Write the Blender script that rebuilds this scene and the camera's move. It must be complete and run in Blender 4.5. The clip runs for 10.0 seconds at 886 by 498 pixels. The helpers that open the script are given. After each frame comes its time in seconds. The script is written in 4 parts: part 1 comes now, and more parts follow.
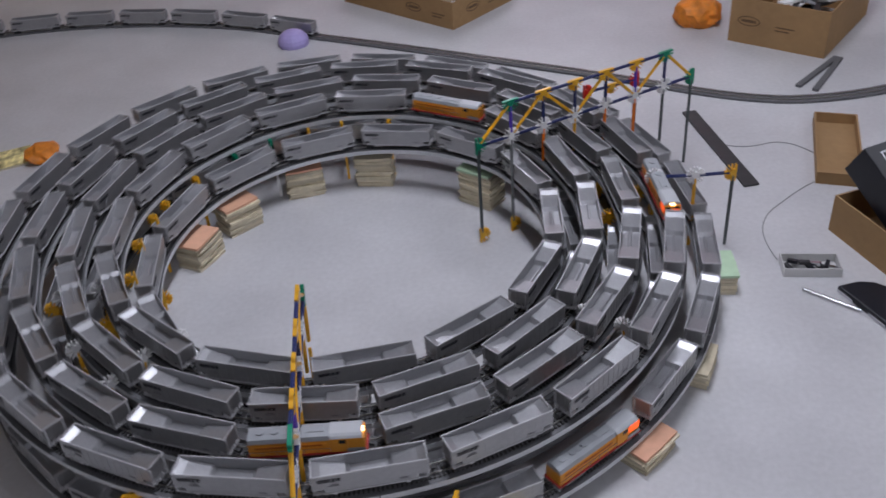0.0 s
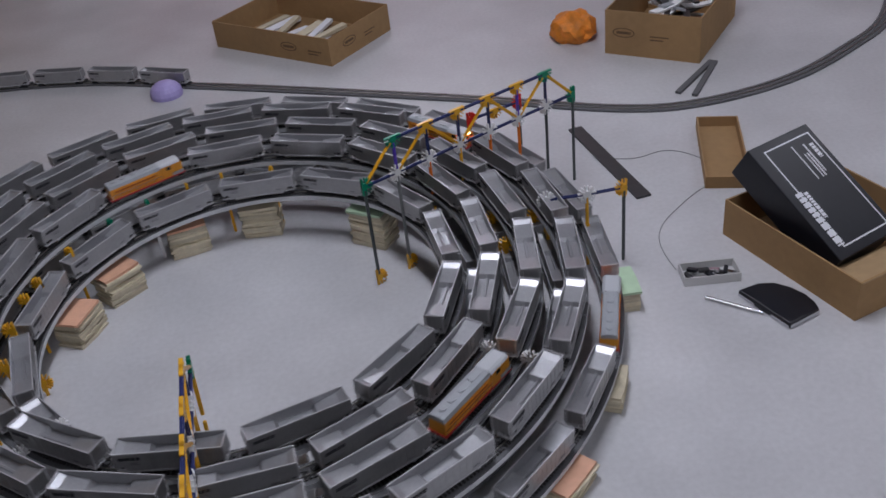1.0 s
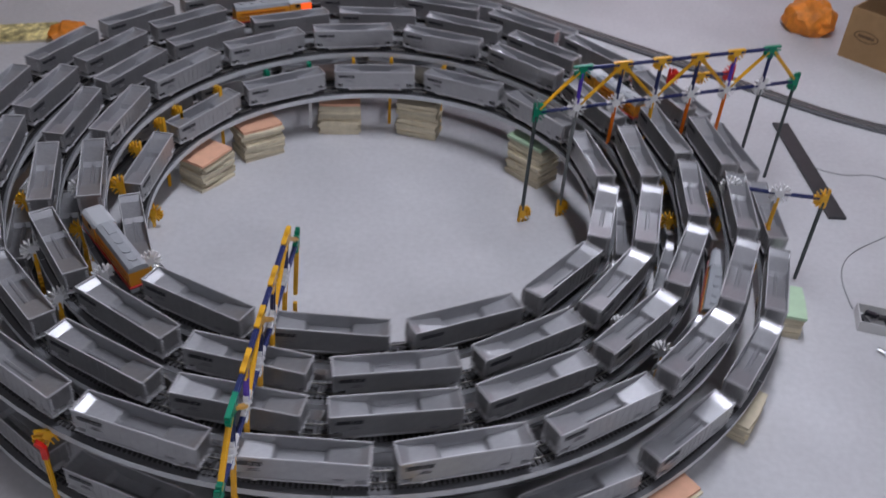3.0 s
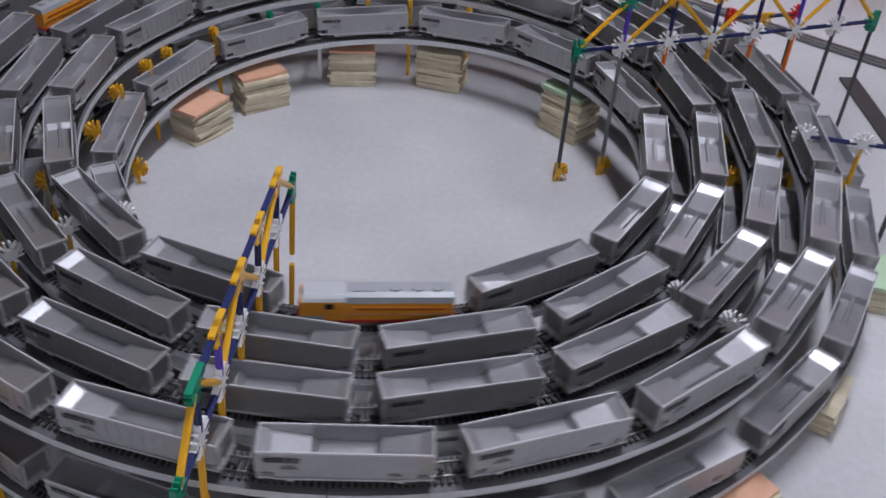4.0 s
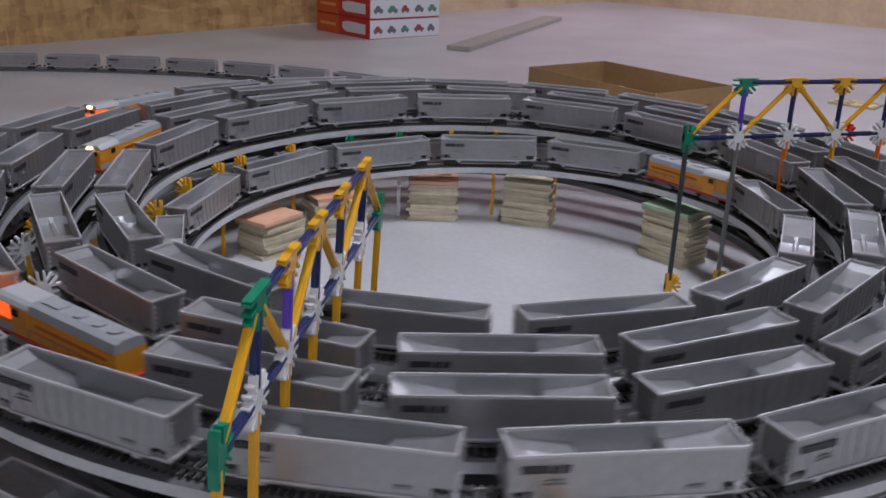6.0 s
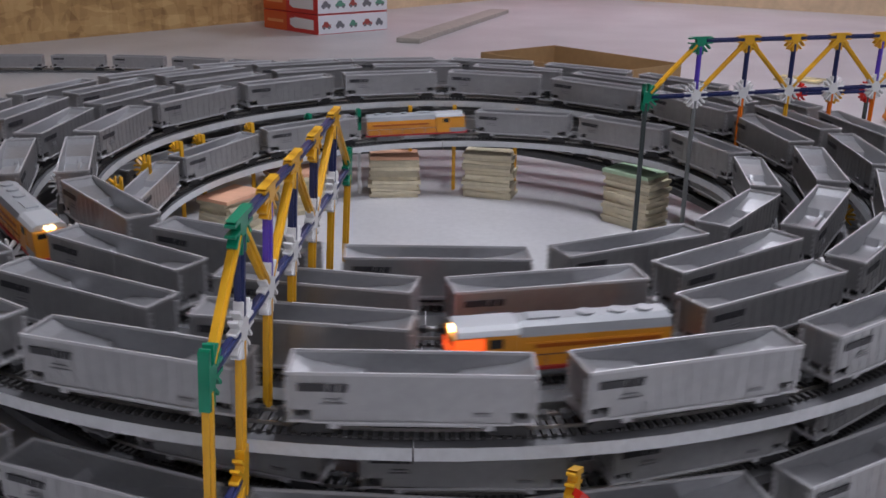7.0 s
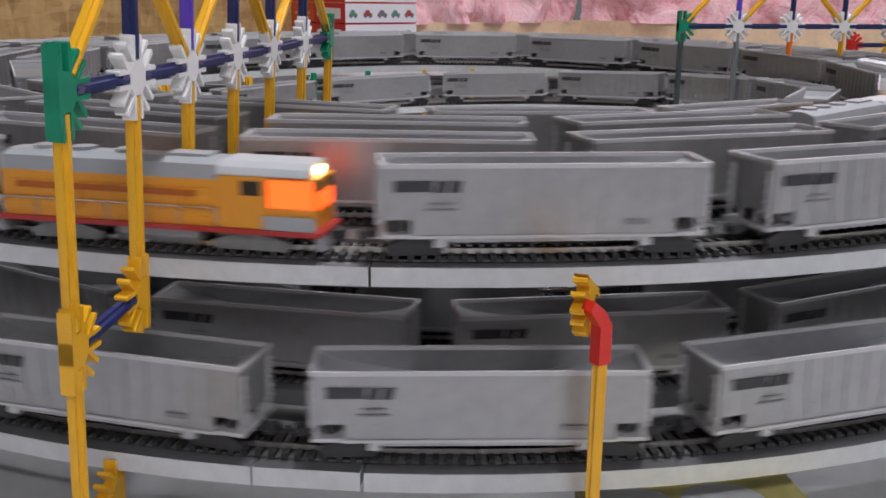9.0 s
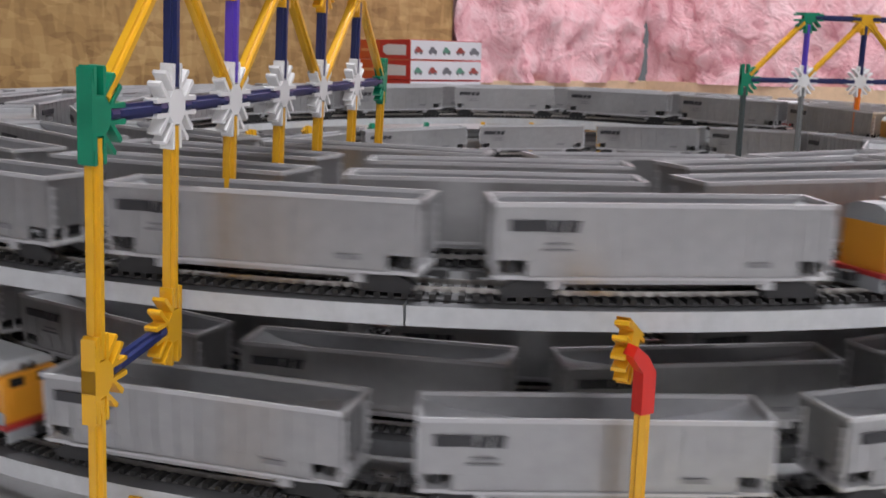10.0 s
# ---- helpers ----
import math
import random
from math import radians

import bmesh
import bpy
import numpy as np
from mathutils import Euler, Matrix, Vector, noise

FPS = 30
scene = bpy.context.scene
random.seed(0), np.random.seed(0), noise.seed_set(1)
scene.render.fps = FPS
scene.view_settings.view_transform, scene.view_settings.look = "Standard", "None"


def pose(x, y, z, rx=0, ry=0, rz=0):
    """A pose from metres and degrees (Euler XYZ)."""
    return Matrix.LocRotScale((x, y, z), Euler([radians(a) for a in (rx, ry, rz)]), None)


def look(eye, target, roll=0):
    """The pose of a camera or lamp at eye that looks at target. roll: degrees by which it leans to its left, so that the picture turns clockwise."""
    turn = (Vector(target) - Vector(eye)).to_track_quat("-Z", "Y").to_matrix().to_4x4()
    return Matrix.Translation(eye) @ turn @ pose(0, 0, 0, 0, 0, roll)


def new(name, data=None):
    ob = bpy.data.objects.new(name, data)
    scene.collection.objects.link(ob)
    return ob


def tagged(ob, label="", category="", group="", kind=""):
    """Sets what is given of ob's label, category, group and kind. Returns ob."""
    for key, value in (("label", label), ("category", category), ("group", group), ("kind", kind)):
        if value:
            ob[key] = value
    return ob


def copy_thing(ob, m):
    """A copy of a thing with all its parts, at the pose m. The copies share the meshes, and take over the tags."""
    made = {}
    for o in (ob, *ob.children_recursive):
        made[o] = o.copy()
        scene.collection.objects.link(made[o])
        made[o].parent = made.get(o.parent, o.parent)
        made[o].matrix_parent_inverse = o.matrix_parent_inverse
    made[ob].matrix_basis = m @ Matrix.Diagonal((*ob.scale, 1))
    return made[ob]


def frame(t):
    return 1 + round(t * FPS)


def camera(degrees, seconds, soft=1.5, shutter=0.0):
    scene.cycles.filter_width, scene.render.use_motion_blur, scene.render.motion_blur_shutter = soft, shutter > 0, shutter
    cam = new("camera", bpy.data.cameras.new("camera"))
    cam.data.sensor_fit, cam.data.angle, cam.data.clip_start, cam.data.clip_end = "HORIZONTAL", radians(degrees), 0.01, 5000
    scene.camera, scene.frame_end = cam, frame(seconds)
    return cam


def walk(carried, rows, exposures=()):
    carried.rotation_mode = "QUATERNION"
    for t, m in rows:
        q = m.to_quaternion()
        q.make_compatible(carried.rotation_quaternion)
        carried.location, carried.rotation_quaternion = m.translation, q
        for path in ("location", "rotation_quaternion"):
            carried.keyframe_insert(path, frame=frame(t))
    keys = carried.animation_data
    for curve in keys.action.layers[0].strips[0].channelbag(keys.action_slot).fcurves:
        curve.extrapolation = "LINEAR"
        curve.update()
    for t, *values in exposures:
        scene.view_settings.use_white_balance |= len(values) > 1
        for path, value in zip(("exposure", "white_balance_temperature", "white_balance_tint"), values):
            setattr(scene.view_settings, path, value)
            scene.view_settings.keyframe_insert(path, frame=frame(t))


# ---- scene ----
cam = camera(51.0, 10.0, soft=1.6, shutter=0.4)
PATH = [
    (0, (0.192, -0.753, 1.142), (0.238, 0.884, -0.007), -4.7),
    (0.5, (0.207, -0.716, 1.139), (0.354, 0.92, -0.002), -7.1),
    (1, (0.23, -0.686, 1.126), (0.474, 0.954, 0.007), -7.0),
    (1.5, (0.252, -0.688, 1.122), (0.499, 0.952, 0.005), -7.0),
    (2, (0.271, -0.658, 1.1), (0.515, 1.012, 0.026), -2.8),
    (2.5, (0.223, -0.633, 1.065), (0.224, 0.988, -0.106), 4.0),
    (3, (0.223, -0.562, 1.002), (0.179, 1.038, -0.197), 4.8),
    (3.2, (0.23, -0.533, 0.972), (0.178, 1.038, -0.264), 4.4),
    (4.3, (0.214, -0.381, 0.769), (0.084, 1.227, -0.414), 3.1),
    (4.5, (0.201, -0.359, 0.721), (0.055, 1.279, -0.417), 1.7),
    (5, (0.191, -0.334, 0.64), (0.015, 1.385, -0.367), 1.3),
    (5.2, (0.192, -0.347, 0.613), (-0.041, 1.423, -0.289), 0.1),
    (6.3, (0.176, -0.402, 0.475), (-0.101, 1.473, -0.163), 2.6),
    (6.5, (0.173, -0.406, 0.464), (-0.102, 1.476, -0.155), 0.4),
    (7, (0.167, -0.412, 0.454), (-0.006, 1.468, -0.206), 0.9),
    (7.5, (0.169, -0.405, 0.43), (-0.005, 1.48, -0.215), 1.1),
    (8, (0.186, -0.373, 0.375), (-0.037, 1.514, -0.247), 0.7),
    (8.5, (0.189, -0.334, 0.299), (-0.058, 1.577, -0.237), 0.3),
    (9, (0.194, -0.313, 0.258), (-0.064, 1.603, -0.255), 0.6),
    (9.5, (0.194, -0.305, 0.252), (-0.117, 1.612, -0.226), -0.1),
    (10, (0.203, -0.299, 0.246), (-0.192, 1.622, -0.148), 1.2),
]
walk(cam, [(t, look(eye, target, roll)) for t, eye, target, roll in PATH],
     [(0, -0.52, 6400, 14), (1.5, -0.84, 6400, 14), (2.1, -0.84, 6400, 14), (3, -0.48, 6400, 14), (4.5, -0.35, 6400, 14), (6.5, -0.3, 6500, 14), (8, 0.02, 6700, 11), (9, 0.30, 6880, 10.5), (10, 0.41, 6980, 10)])

# ---------------------------------------------------------------- light
world = bpy.data.worlds.new("room_air")
scene.world = world
world.use_nodes = True
world.node_tree.nodes["Background"].inputs[0].default_value = (0.80, 0.85, 1.0, 1)
world.node_tree.nodes["Background"].inputs[1].default_value = 0.12
TUBE_POWER = 20.0


# ---------------------------------------------------------------- materials
def material(name, colour, rough=0.5, metal=0.0, grain=0.0, scale=60.0, bump=0.0, blotch=0.0, blotch_scale=6.0, coat=0.0, emit=0.0, vary=0.0, spec=0.5):
    m = bpy.data.materials.new(name)
    m.use_nodes = True
    nt = m.node_tree
    b = nt.nodes["Principled BSDF"]
    b.inputs["Roughness"].default_value = rough
    b.inputs["Metallic"].default_value = metal
    b.inputs["Specular IOR Level"].default_value = spec
    b.inputs["Coat Weight"].default_value = coat
    b.inputs["Base Color"].default_value = (*colour, 1)
    if emit:
        b.inputs["Emission Color"].default_value = (*colour, 1)
        b.inputs["Emission Strength"].default_value = emit
    if grain or blotch or bump or vary:
        tex = nt.nodes.new("ShaderNodeTexCoord")
        fine = nt.nodes.new("ShaderNodeTexNoise")
        fine.inputs["Scale"].default_value = scale
        fine.inputs["Detail"].default_value = 5
        nt.links.new(tex.outputs["Object"], fine.inputs["Vector"])
        big = nt.nodes.new("ShaderNodeTexNoise")
        big.inputs["Scale"].default_value = blotch_scale
        big.inputs["Detail"].default_value = 3
        nt.links.new(tex.outputs["Object"], big.inputs["Vector"])

        def ramp(source, amount):
            r = nt.nodes.new("ShaderNodeMapRange")
            r.inputs["From Min"].default_value = 0.3
            r.inputs["From Max"].default_value = 0.7
            r.inputs["To Min"].default_value = 1 - amount
            r.inputs["To Max"].default_value = 1 + amount
            nt.links.new(source, r.inputs["Value"])
            return r.outputs["Result"]

        mul = nt.nodes.new("ShaderNodeMath")
        mul.operation = "MULTIPLY"
        nt.links.new(ramp(fine.outputs["Fac"], grain), mul.inputs[0])
        nt.links.new(ramp(big.outputs["Fac"], blotch), mul.inputs[1])
        out = mul.outputs[0]
        if vary:
            info = nt.nodes.new("ShaderNodeObjectInfo")
            r = nt.nodes.new("ShaderNodeMapRange")
            r.inputs["To Min"].default_value = 1 - vary
            r.inputs["To Max"].default_value = 1 + vary
            nt.links.new(info.outputs["Random"], r.inputs["Value"])
            again = nt.nodes.new("ShaderNodeMath")
            again.operation = "MULTIPLY"
            nt.links.new(out, again.inputs[0])
            nt.links.new(r.outputs["Result"], again.inputs[1])
            out = again.outputs[0]
        mix = nt.nodes.new("ShaderNodeVectorMath")
        mix.operation = "SCALE"
        mix.inputs[0].default_value = colour
        nt.links.new(out, mix.inputs["Scale"])
        nt.links.new(mix.outputs["Vector"], b.inputs["Base Color"])
        rr = nt.nodes.new("ShaderNodeMapRange")
        rr.inputs["To Min"].default_value = max(0.02, rough - 0.12)
        rr.inputs["To Max"].default_value = min(1.0, rough + 0.12)
        nt.links.new(big.outputs["Fac"], rr.inputs["Value"])
        nt.links.new(rr.outputs["Result"], b.inputs["Roughness"])
        if bump:
            bn = nt.nodes.new("ShaderNodeBump")
            bn.inputs["Strength"].default_value = bump
            bn.inputs["Distance"].default_value = 0.002
            nt.links.new(fine.outputs["Fac"], bn.inputs["Height"])
            nt.links.new(bn.outputs["Normal"], b.inputs["Normal"])
    return m


def osb_material():
    m = material("strand_board", (0.42, 0.27, 0.12), 0.75)
    nt = m.node_tree
    b = nt.nodes["Principled BSDF"]
    tex = nt.nodes.new("ShaderNodeTexCoord")
    cells = []
    for k, (sx, sz, rot) in enumerate(((9, 34, 0.3), (34, 9, -0.4), (14, 22, 0.9))):
        mp = nt.nodes.new("ShaderNodeMapping")
        mp.inputs["Scale"].default_value = (sx, 1, sz)
        mp.inputs["Rotation"].default_value = (0, rot, 0)
        nt.links.new(tex.outputs["Object"], mp.inputs["Vector"])
        v = nt.nodes.new("ShaderNodeTexVoronoi")
        v.inputs["Scale"].default_value = 1.0
        nt.links.new(mp.outputs["Vector"], v.inputs["Vector"])
        sep = nt.nodes.new("ShaderNodeSeparateColor")
        nt.links.new(v.outputs["Color"], sep.inputs["Color"])
        cells.append(sep.outputs["Red"])
    add = nt.nodes.new("ShaderNodeMath")
    nt.links.new(cells[0], add.inputs[0])
    nt.links.new(cells[1], add.inputs[1])
    add2 = nt.nodes.new("ShaderNodeMath")
    nt.links.new(add.outputs[0], add2.inputs[0])
    nt.links.new(cells[2], add2.inputs[1])
    cr = nt.nodes.new("ShaderNodeValToRGB")
    cr.color_ramp.elements[0].color = (0.25, 0.135, 0.048, 1)
    cr.color_ramp.elements[1].color = (0.62, 0.42, 0.19, 1)
    mid = cr.color_ramp.elements.new(0.5)
    mid.color = (0.46, 0.285, 0.112, 1)
    dv = nt.nodes.new("ShaderNodeMath")
    dv.operation = "MULTIPLY"
    dv.inputs[1].default_value = 0.34
    nt.links.new(add2.outputs[0], dv.inputs[0])
    nt.links.new(dv.outputs[0], cr.inputs["Fac"])
    nt.links.new(cr.outputs["Color"], b.inputs["Base Color"])
    return m


def wool_material():
    """Pink glass wool: paler tufts, deeper folds and a fine fibre, all in the colour and the relief."""
    m = material("pink_insulation", (0.80, 0.42, 0.46), 0.95, spec=0.1)
    nt = m.node_tree
    b = nt.nodes["Principled BSDF"]
    tex = nt.nodes.new("ShaderNodeTexCoord")
    folds = nt.nodes.new("ShaderNodeTexNoise")
    folds.inputs["Scale"].default_value, folds.inputs["Detail"].default_value, folds.inputs["Distortion"].default_value = 6.0, 6, 1.6
    fibre = nt.nodes.new("ShaderNodeTexNoise")
    fibre.inputs["Scale"].default_value, fibre.inputs["Detail"].default_value = 55.0, 4
    cr = nt.nodes.new("ShaderNodeValToRGB")
    cr.color_ramp.elements[0].position, cr.color_ramp.elements[0].color = 0.30, (0.66, 0.30, 0.34, 1)
    cr.color_ramp.elements[1].position, cr.color_ramp.elements[1].color = 0.68, (0.90, 0.64, 0.67, 1)
    mid = cr.color_ramp.elements.new(0.46)
    mid.color = (0.84, 0.50, 0.54, 1)
    mix = nt.nodes.new("ShaderNodeMath")
    mix.operation = "MULTIPLY_ADD"
    mix.inputs[1].default_value = 0.25
    low = nt.nodes.new("ShaderNodeBump")
    low.inputs["Strength"].default_value, low.inputs["Distance"].default_value = 0.7, 0.06
    for node in (folds, fibre):
        nt.links.new(tex.outputs["Object"], node.inputs["Vector"])
    nt.links.new(fibre.outputs["Fac"], mix.inputs[0])
    nt.links.new(folds.outputs["Fac"], mix.inputs[2])
    drop = nt.nodes.new("ShaderNodeMath")
    drop.operation = "SUBTRACT"
    drop.inputs[1].default_value = 0.125
    nt.links.new(mix.outputs[0], drop.inputs[0])
    nt.links.new(drop.outputs[0], cr.inputs["Fac"])
    nt.links.new(cr.outputs["Color"], b.inputs["Base Color"])
    nt.links.new(drop.outputs[0], low.inputs["Height"])
    nt.links.new(low.outputs["Normal"], b.inputs["Normal"])
    return m


M_FLOOR = material("painted_concrete", (0.53, 0.53, 0.54), 0.42, grain=0.05, scale=90, blotch=0.12, blotch_scale=3.0, bump=0.06)
M_OSB = osb_material()
M_PINK = wool_material()
M_PLATE = material("pine_plate", (0.68, 0.52, 0.34), 0.7, grain=0.08, scale=25, blotch=0.08)
M_WALL = material("bare_wall", (0.50, 0.49, 0.48), 0.8, grain=0.04, blotch=0.05)
M_CEIL = material("ceiling_paint", (0.26, 0.26, 0.26), 0.9)
M_TUBE = material("tube_glow", (0.93, 0.96, 1.0), 0.5, emit=9.0)
M_LAMPBODY = material("white_enamel", (0.8, 0.8, 0.8), 0.4)
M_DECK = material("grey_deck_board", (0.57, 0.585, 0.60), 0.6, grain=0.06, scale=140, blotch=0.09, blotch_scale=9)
# same board, darker: shade between and under the tracks put into the colour
M_DECKSHADE = material("shaded_deck_face", (0.11, 0.112, 0.118), 0.6, grain=0.08, scale=140, blotch=0.12, blotch_scale=9)
M_LTRUCK = material("grey_bogie", (0.20, 0.21, 0.21), 0.5, grain=0.15, scale=200)
M_SLEEPER = material("black_sleeper", (0.028, 0.027, 0.027), 0.6, vary=0.3)
M_BED = material("dark_roadbed", (0.11, 0.11, 0.115), 0.8, grain=0.2, scale=300)
M_RAIL = material("nickel_rail", (0.55, 0.53, 0.50), 0.3, metal=1.0)
M_CAR = material("silver_car_body", (0.38, 0.38, 0.385), 0.36, metal=0.7, grain=0.05, scale=160, blotch=0.06, blotch_scale=25, vary=0.05)
M_CARIN = material("grey_car_inside", (0.35, 0.354, 0.366), 0.33, metal=0.55, grain=0.06, scale=200, blotch=0.03, blotch_scale=30, vary=0.08)
M_CARRIM = material("pale_car_rim", (0.52, 0.52, 0.535), 0.35, metal=0.1)
M_UNDER = material("black_underframe", (0.03, 0.03, 0.032), 0.55, grain=0.15, scale=200)
M_WHEEL = material("steel_wheel", (0.30, 0.29, 0.28), 0.35, metal=0.8)
M_BAR = material("black_lettering_bar", (0.035, 0.035, 0.04), 0.5)
M_GREYBAR = material("grey_lettering_bar", (0.22, 0.22, 0.23), 0.5)
M_LYELLOW = material("armour_yellow", (0.74, 0.31, 0.03), 0.35, grain=0.03, blotch=0.05)
M_LGREY = material("harbour_grey", (0.34, 0.36, 0.38), 0.4, grain=0.05, blotch=0.06)
M_LRED = material("red_stripe", (0.42, 0.03, 0.03), 0.4)
M_GLASSDARK = material("dark_cab_glass", (0.02, 0.022, 0.025), 0.12)
M_LIGHT = material("lit_headlight", (1.0, 0.62, 0.25), 0.4, emit=14.0)
# emission stands in for headlight light leaking through the nose shell
M_GLOWNOSE = material("led_lit_nose_shell", (1.0, 0.10, 0.015), 0.4, emit=1.6)
M_KY = material("yellow_plastic", (0.80, 0.42, 0.02), 0.32, grain=0.03, blotch=0.04)
M_KW = material("white_plastic", (0.80, 0.80, 0.80), 0.35)
M_KG = material("green_plastic", (0.0, 0.24, 0.13), 0.32)
M_KB = material("navy_plastic", (0.018, 0.028, 0.115), 0.3)
M_KP = material("purple_plastic", (0.12, 0.06, 0.52), 0.3)
M_KO = material("orange_plastic", (0.85, 0.20, 0.01), 0.32)
M_KR = material("red_plastic", (0.68, 0.02, 0.012), 0.32)
M_KGREY = material("grey_plastic", (0.20, 0.21, 0.21), 0.4)
M_KDARK = material("dark_grey_plastic", (0.07, 0.085, 0.085), 0.4)
M_CARDB = material("brown_cardboard", (0.33, 0.20, 0.09), 0.85, grain=0.06, scale=50, blotch=0.10, blotch_scale=5, vary=0.06)
M_CARDIN = material("cardboard_inside", (0.40, 0.27, 0.14), 0.85, grain=0.06, scale=50, blotch=0.08)
M_BLACKBOX = material("black_printed_card", (0.008, 0.009, 0.014), 0.4, grain=0.1)
M_WHITEINK = material("white_ink", (0.75, 0.76, 0.8), 0.6)
M_PAPER = material("cream_paper", (0.62, 0.55, 0.40), 0.85, grain=0.08, scale=80, vary=0.18)
M_PAPERPINK = material("salmon_cover", (0.72, 0.40, 0.26), 0.6, grain=0.06, vary=0.12)
M_PAPERGREEN = material("pale_green_cover", (0.45, 0.62, 0.42), 0.6, grain=0.06)
M_STEEL = material("grey_metal_strip", (0.05, 0.05, 0.052), 0.45, metal=0.3, grain=0.1)
M_SILVER = material("bright_metal", (0.6, 0.6, 0.62), 0.25, metal=1.0)
M_LILAC = material("lilac_plastic", (0.42, 0.36, 0.68), 0.4, grain=0.04)
M_ORANGECLOTH = material("orange_bag", (0.70, 0.22, 0.02), 0.6, grain=0.15, scale=40, blotch=0.2, blotch_scale=20)
M_REDBOX = material("red_toy_carton", (0.55, 0.03, 0.03), 0.4, grain=0.04)
M_WOOD = material("weathered_plank", (0.40, 0.37, 0.33), 0.8, grain=0.12, scale=40)


# ---------------------------------------------------------------- mesh helpers
def box_into(bm, lo, hi, mat=0, m=None):
    (x0, y0, z0), (x1, y1, z1) = lo, hi
    co = [(x0, y0, z0), (x1, y0, z0), (x1, y1, z0), (x0, y1, z0), (x0, y0, z1), (x1, y0, z1), (x1, y1, z1), (x0, y1, z1)]
    vs = [bm.verts.new(m @ Vector(c) if m else c) for c in co]
    for f in ((3, 2, 1, 0), (4, 5, 6, 7), (0, 1, 5, 4), (1, 2, 6, 5), (2, 3, 7, 6), (3, 0, 4, 7)):
        bm.faces.new([vs[k] for k in f]).material_index = mat
    return vs


def prism_into(bm, outline, a, b, axis="z", mat=0, m=None):
    """An outline of (u, v) pairs, extruded from a to b along an axis."""
    def at(u, v, w):
        p = {"z": (u, v, w), "y": (u, w, v), "x": (w, u, v)}[axis]
        return m @ Vector(p) if m else p
    lo = [bm.verts.new(at(u, v, a)) for u, v in outline]
    hi = [bm.verts.new(at(u, v, b)) for u, v in outline]
    n = len(outline)
    bm.faces.new(lo[::-1]).material_index = mat
    bm.faces.new(hi).material_index = mat
    for k in range(n):
        bm.faces.new((lo[k], lo[(k + 1) % n], hi[(k + 1) % n], hi[k])).material_index = mat


def disc_outline(r, n, turn=0.0):
    return [(r * math.cos(turn + 2 * math.pi * k / n), r * math.sin(turn + 2 * math.pi * k / n)) for k in range(n)]


def mesh_of(name, bm, *mats):
    bmesh.ops.recalc_face_normals(bm, faces=bm.faces)
    me = bpy.data.meshes.new(name)
    bm.to_mesh(me)
    bm.free()
    for mt in mats:
        me.materials.append(mt)
    return me


def part(name, data, mat, parent, label="", m=None, bevel=0.0):
    me = mesh_of(name, data, *(mat if isinstance(mat, (list, tuple)) else (mat,))) if isinstance(data, bmesh.types.BMesh) else data
    ob = new(name, me)
    if parent is not None:
        ob.parent = parent
    if m is not None:
        ob.matrix_basis = m
    if label:
        ob["label"] = label
    if bevel:
        bv = ob.modifiers.new("bevel", "BEVEL")
        bv.width, bv.segments, bv.limit_method = bevel, 2, "ANGLE"
    return ob


def thing(name, label, category, group="", kind="", m=None):
    ob = new(name)
    if m is not None:
        ob.matrix_basis = m
    return tagged(ob, label, category, group, kind)


def simple(name, bm, mats, label, category, group="", kind="", m=None, bevel=0.0):
    ob = part(name, bm, mats, None, m=m, bevel=bevel)
    return tagged(ob, label, category, group, kind)


# ---------------------------------------------------------------- the loop of track
CX, CY = 0.05, 0.76
# total angle, radius, height of the deck's top
LOOP_KEYS = [
    (-90, 0.660, 0.040), (-45, 0.664, 0.045), (0, 0.700, 0.063), (45, 0.731, 0.106), (90, 0.750, 0.141), (135, 0.721, 0.151), (180, 0.675, 0.149), (225, 0.655, 0.140),
    (270, 0.632, 0.1345), (315, 0.628, 0.1355), (360, 0.617, 0.141), (405, 0.636, 0.151), (450, 0.655, 0.159), (495, 0.631, 0.156), (540, 0.595, 0.151), (585, 0.582, 0.140),
    (630, 0.564, 0.1360), (675, 0.548, 0.137), (720, 0.541, 0.143), (765, 0.560, 0.152), (810, 0.570, 0.160), (855, 0.540, 0.156), (900, 0.515, 0.151), (945, 0.505, 0.141),
    (990, 0.496, 0.137), (1035, 0.482, 0.138), (1080, 0.467, 0.144), (1125, 0.480, 0.153), (1170, 0.485, 0.160), (1215, 0.458, 0.156), (1260, 0.445, 0.151), (1305, 0.435, 0.142),
    (1350, 0.423, 0.137), (1395, 0.407, 0.132), (1440, 0.399, 0.126), (1485, 0.406, 0.116), (1530, 0.408, 0.104), (1575, 0.405, 0.090), (1620, 0.392, 0.078), (1665, 0.383, 0.060),
    (1710, 0.400, 0.042), (1800, 0.450, 0.046), (1890, 0.520, 0.074), (1980, 0.500, 0.046), (2070, 0.470, 0.030), (2160, 0.530, 0.046), (2250, 0.590, 0.078), (2340, 0.568, 0.046), (2430, 0.545, 0.030),
    (2520, 0.608, 0.046), (2610, 0.670, 0.080), (2700, 0.665, 0.050),
    (2790, 0.660, 0.040)]
TURN = 2880.0


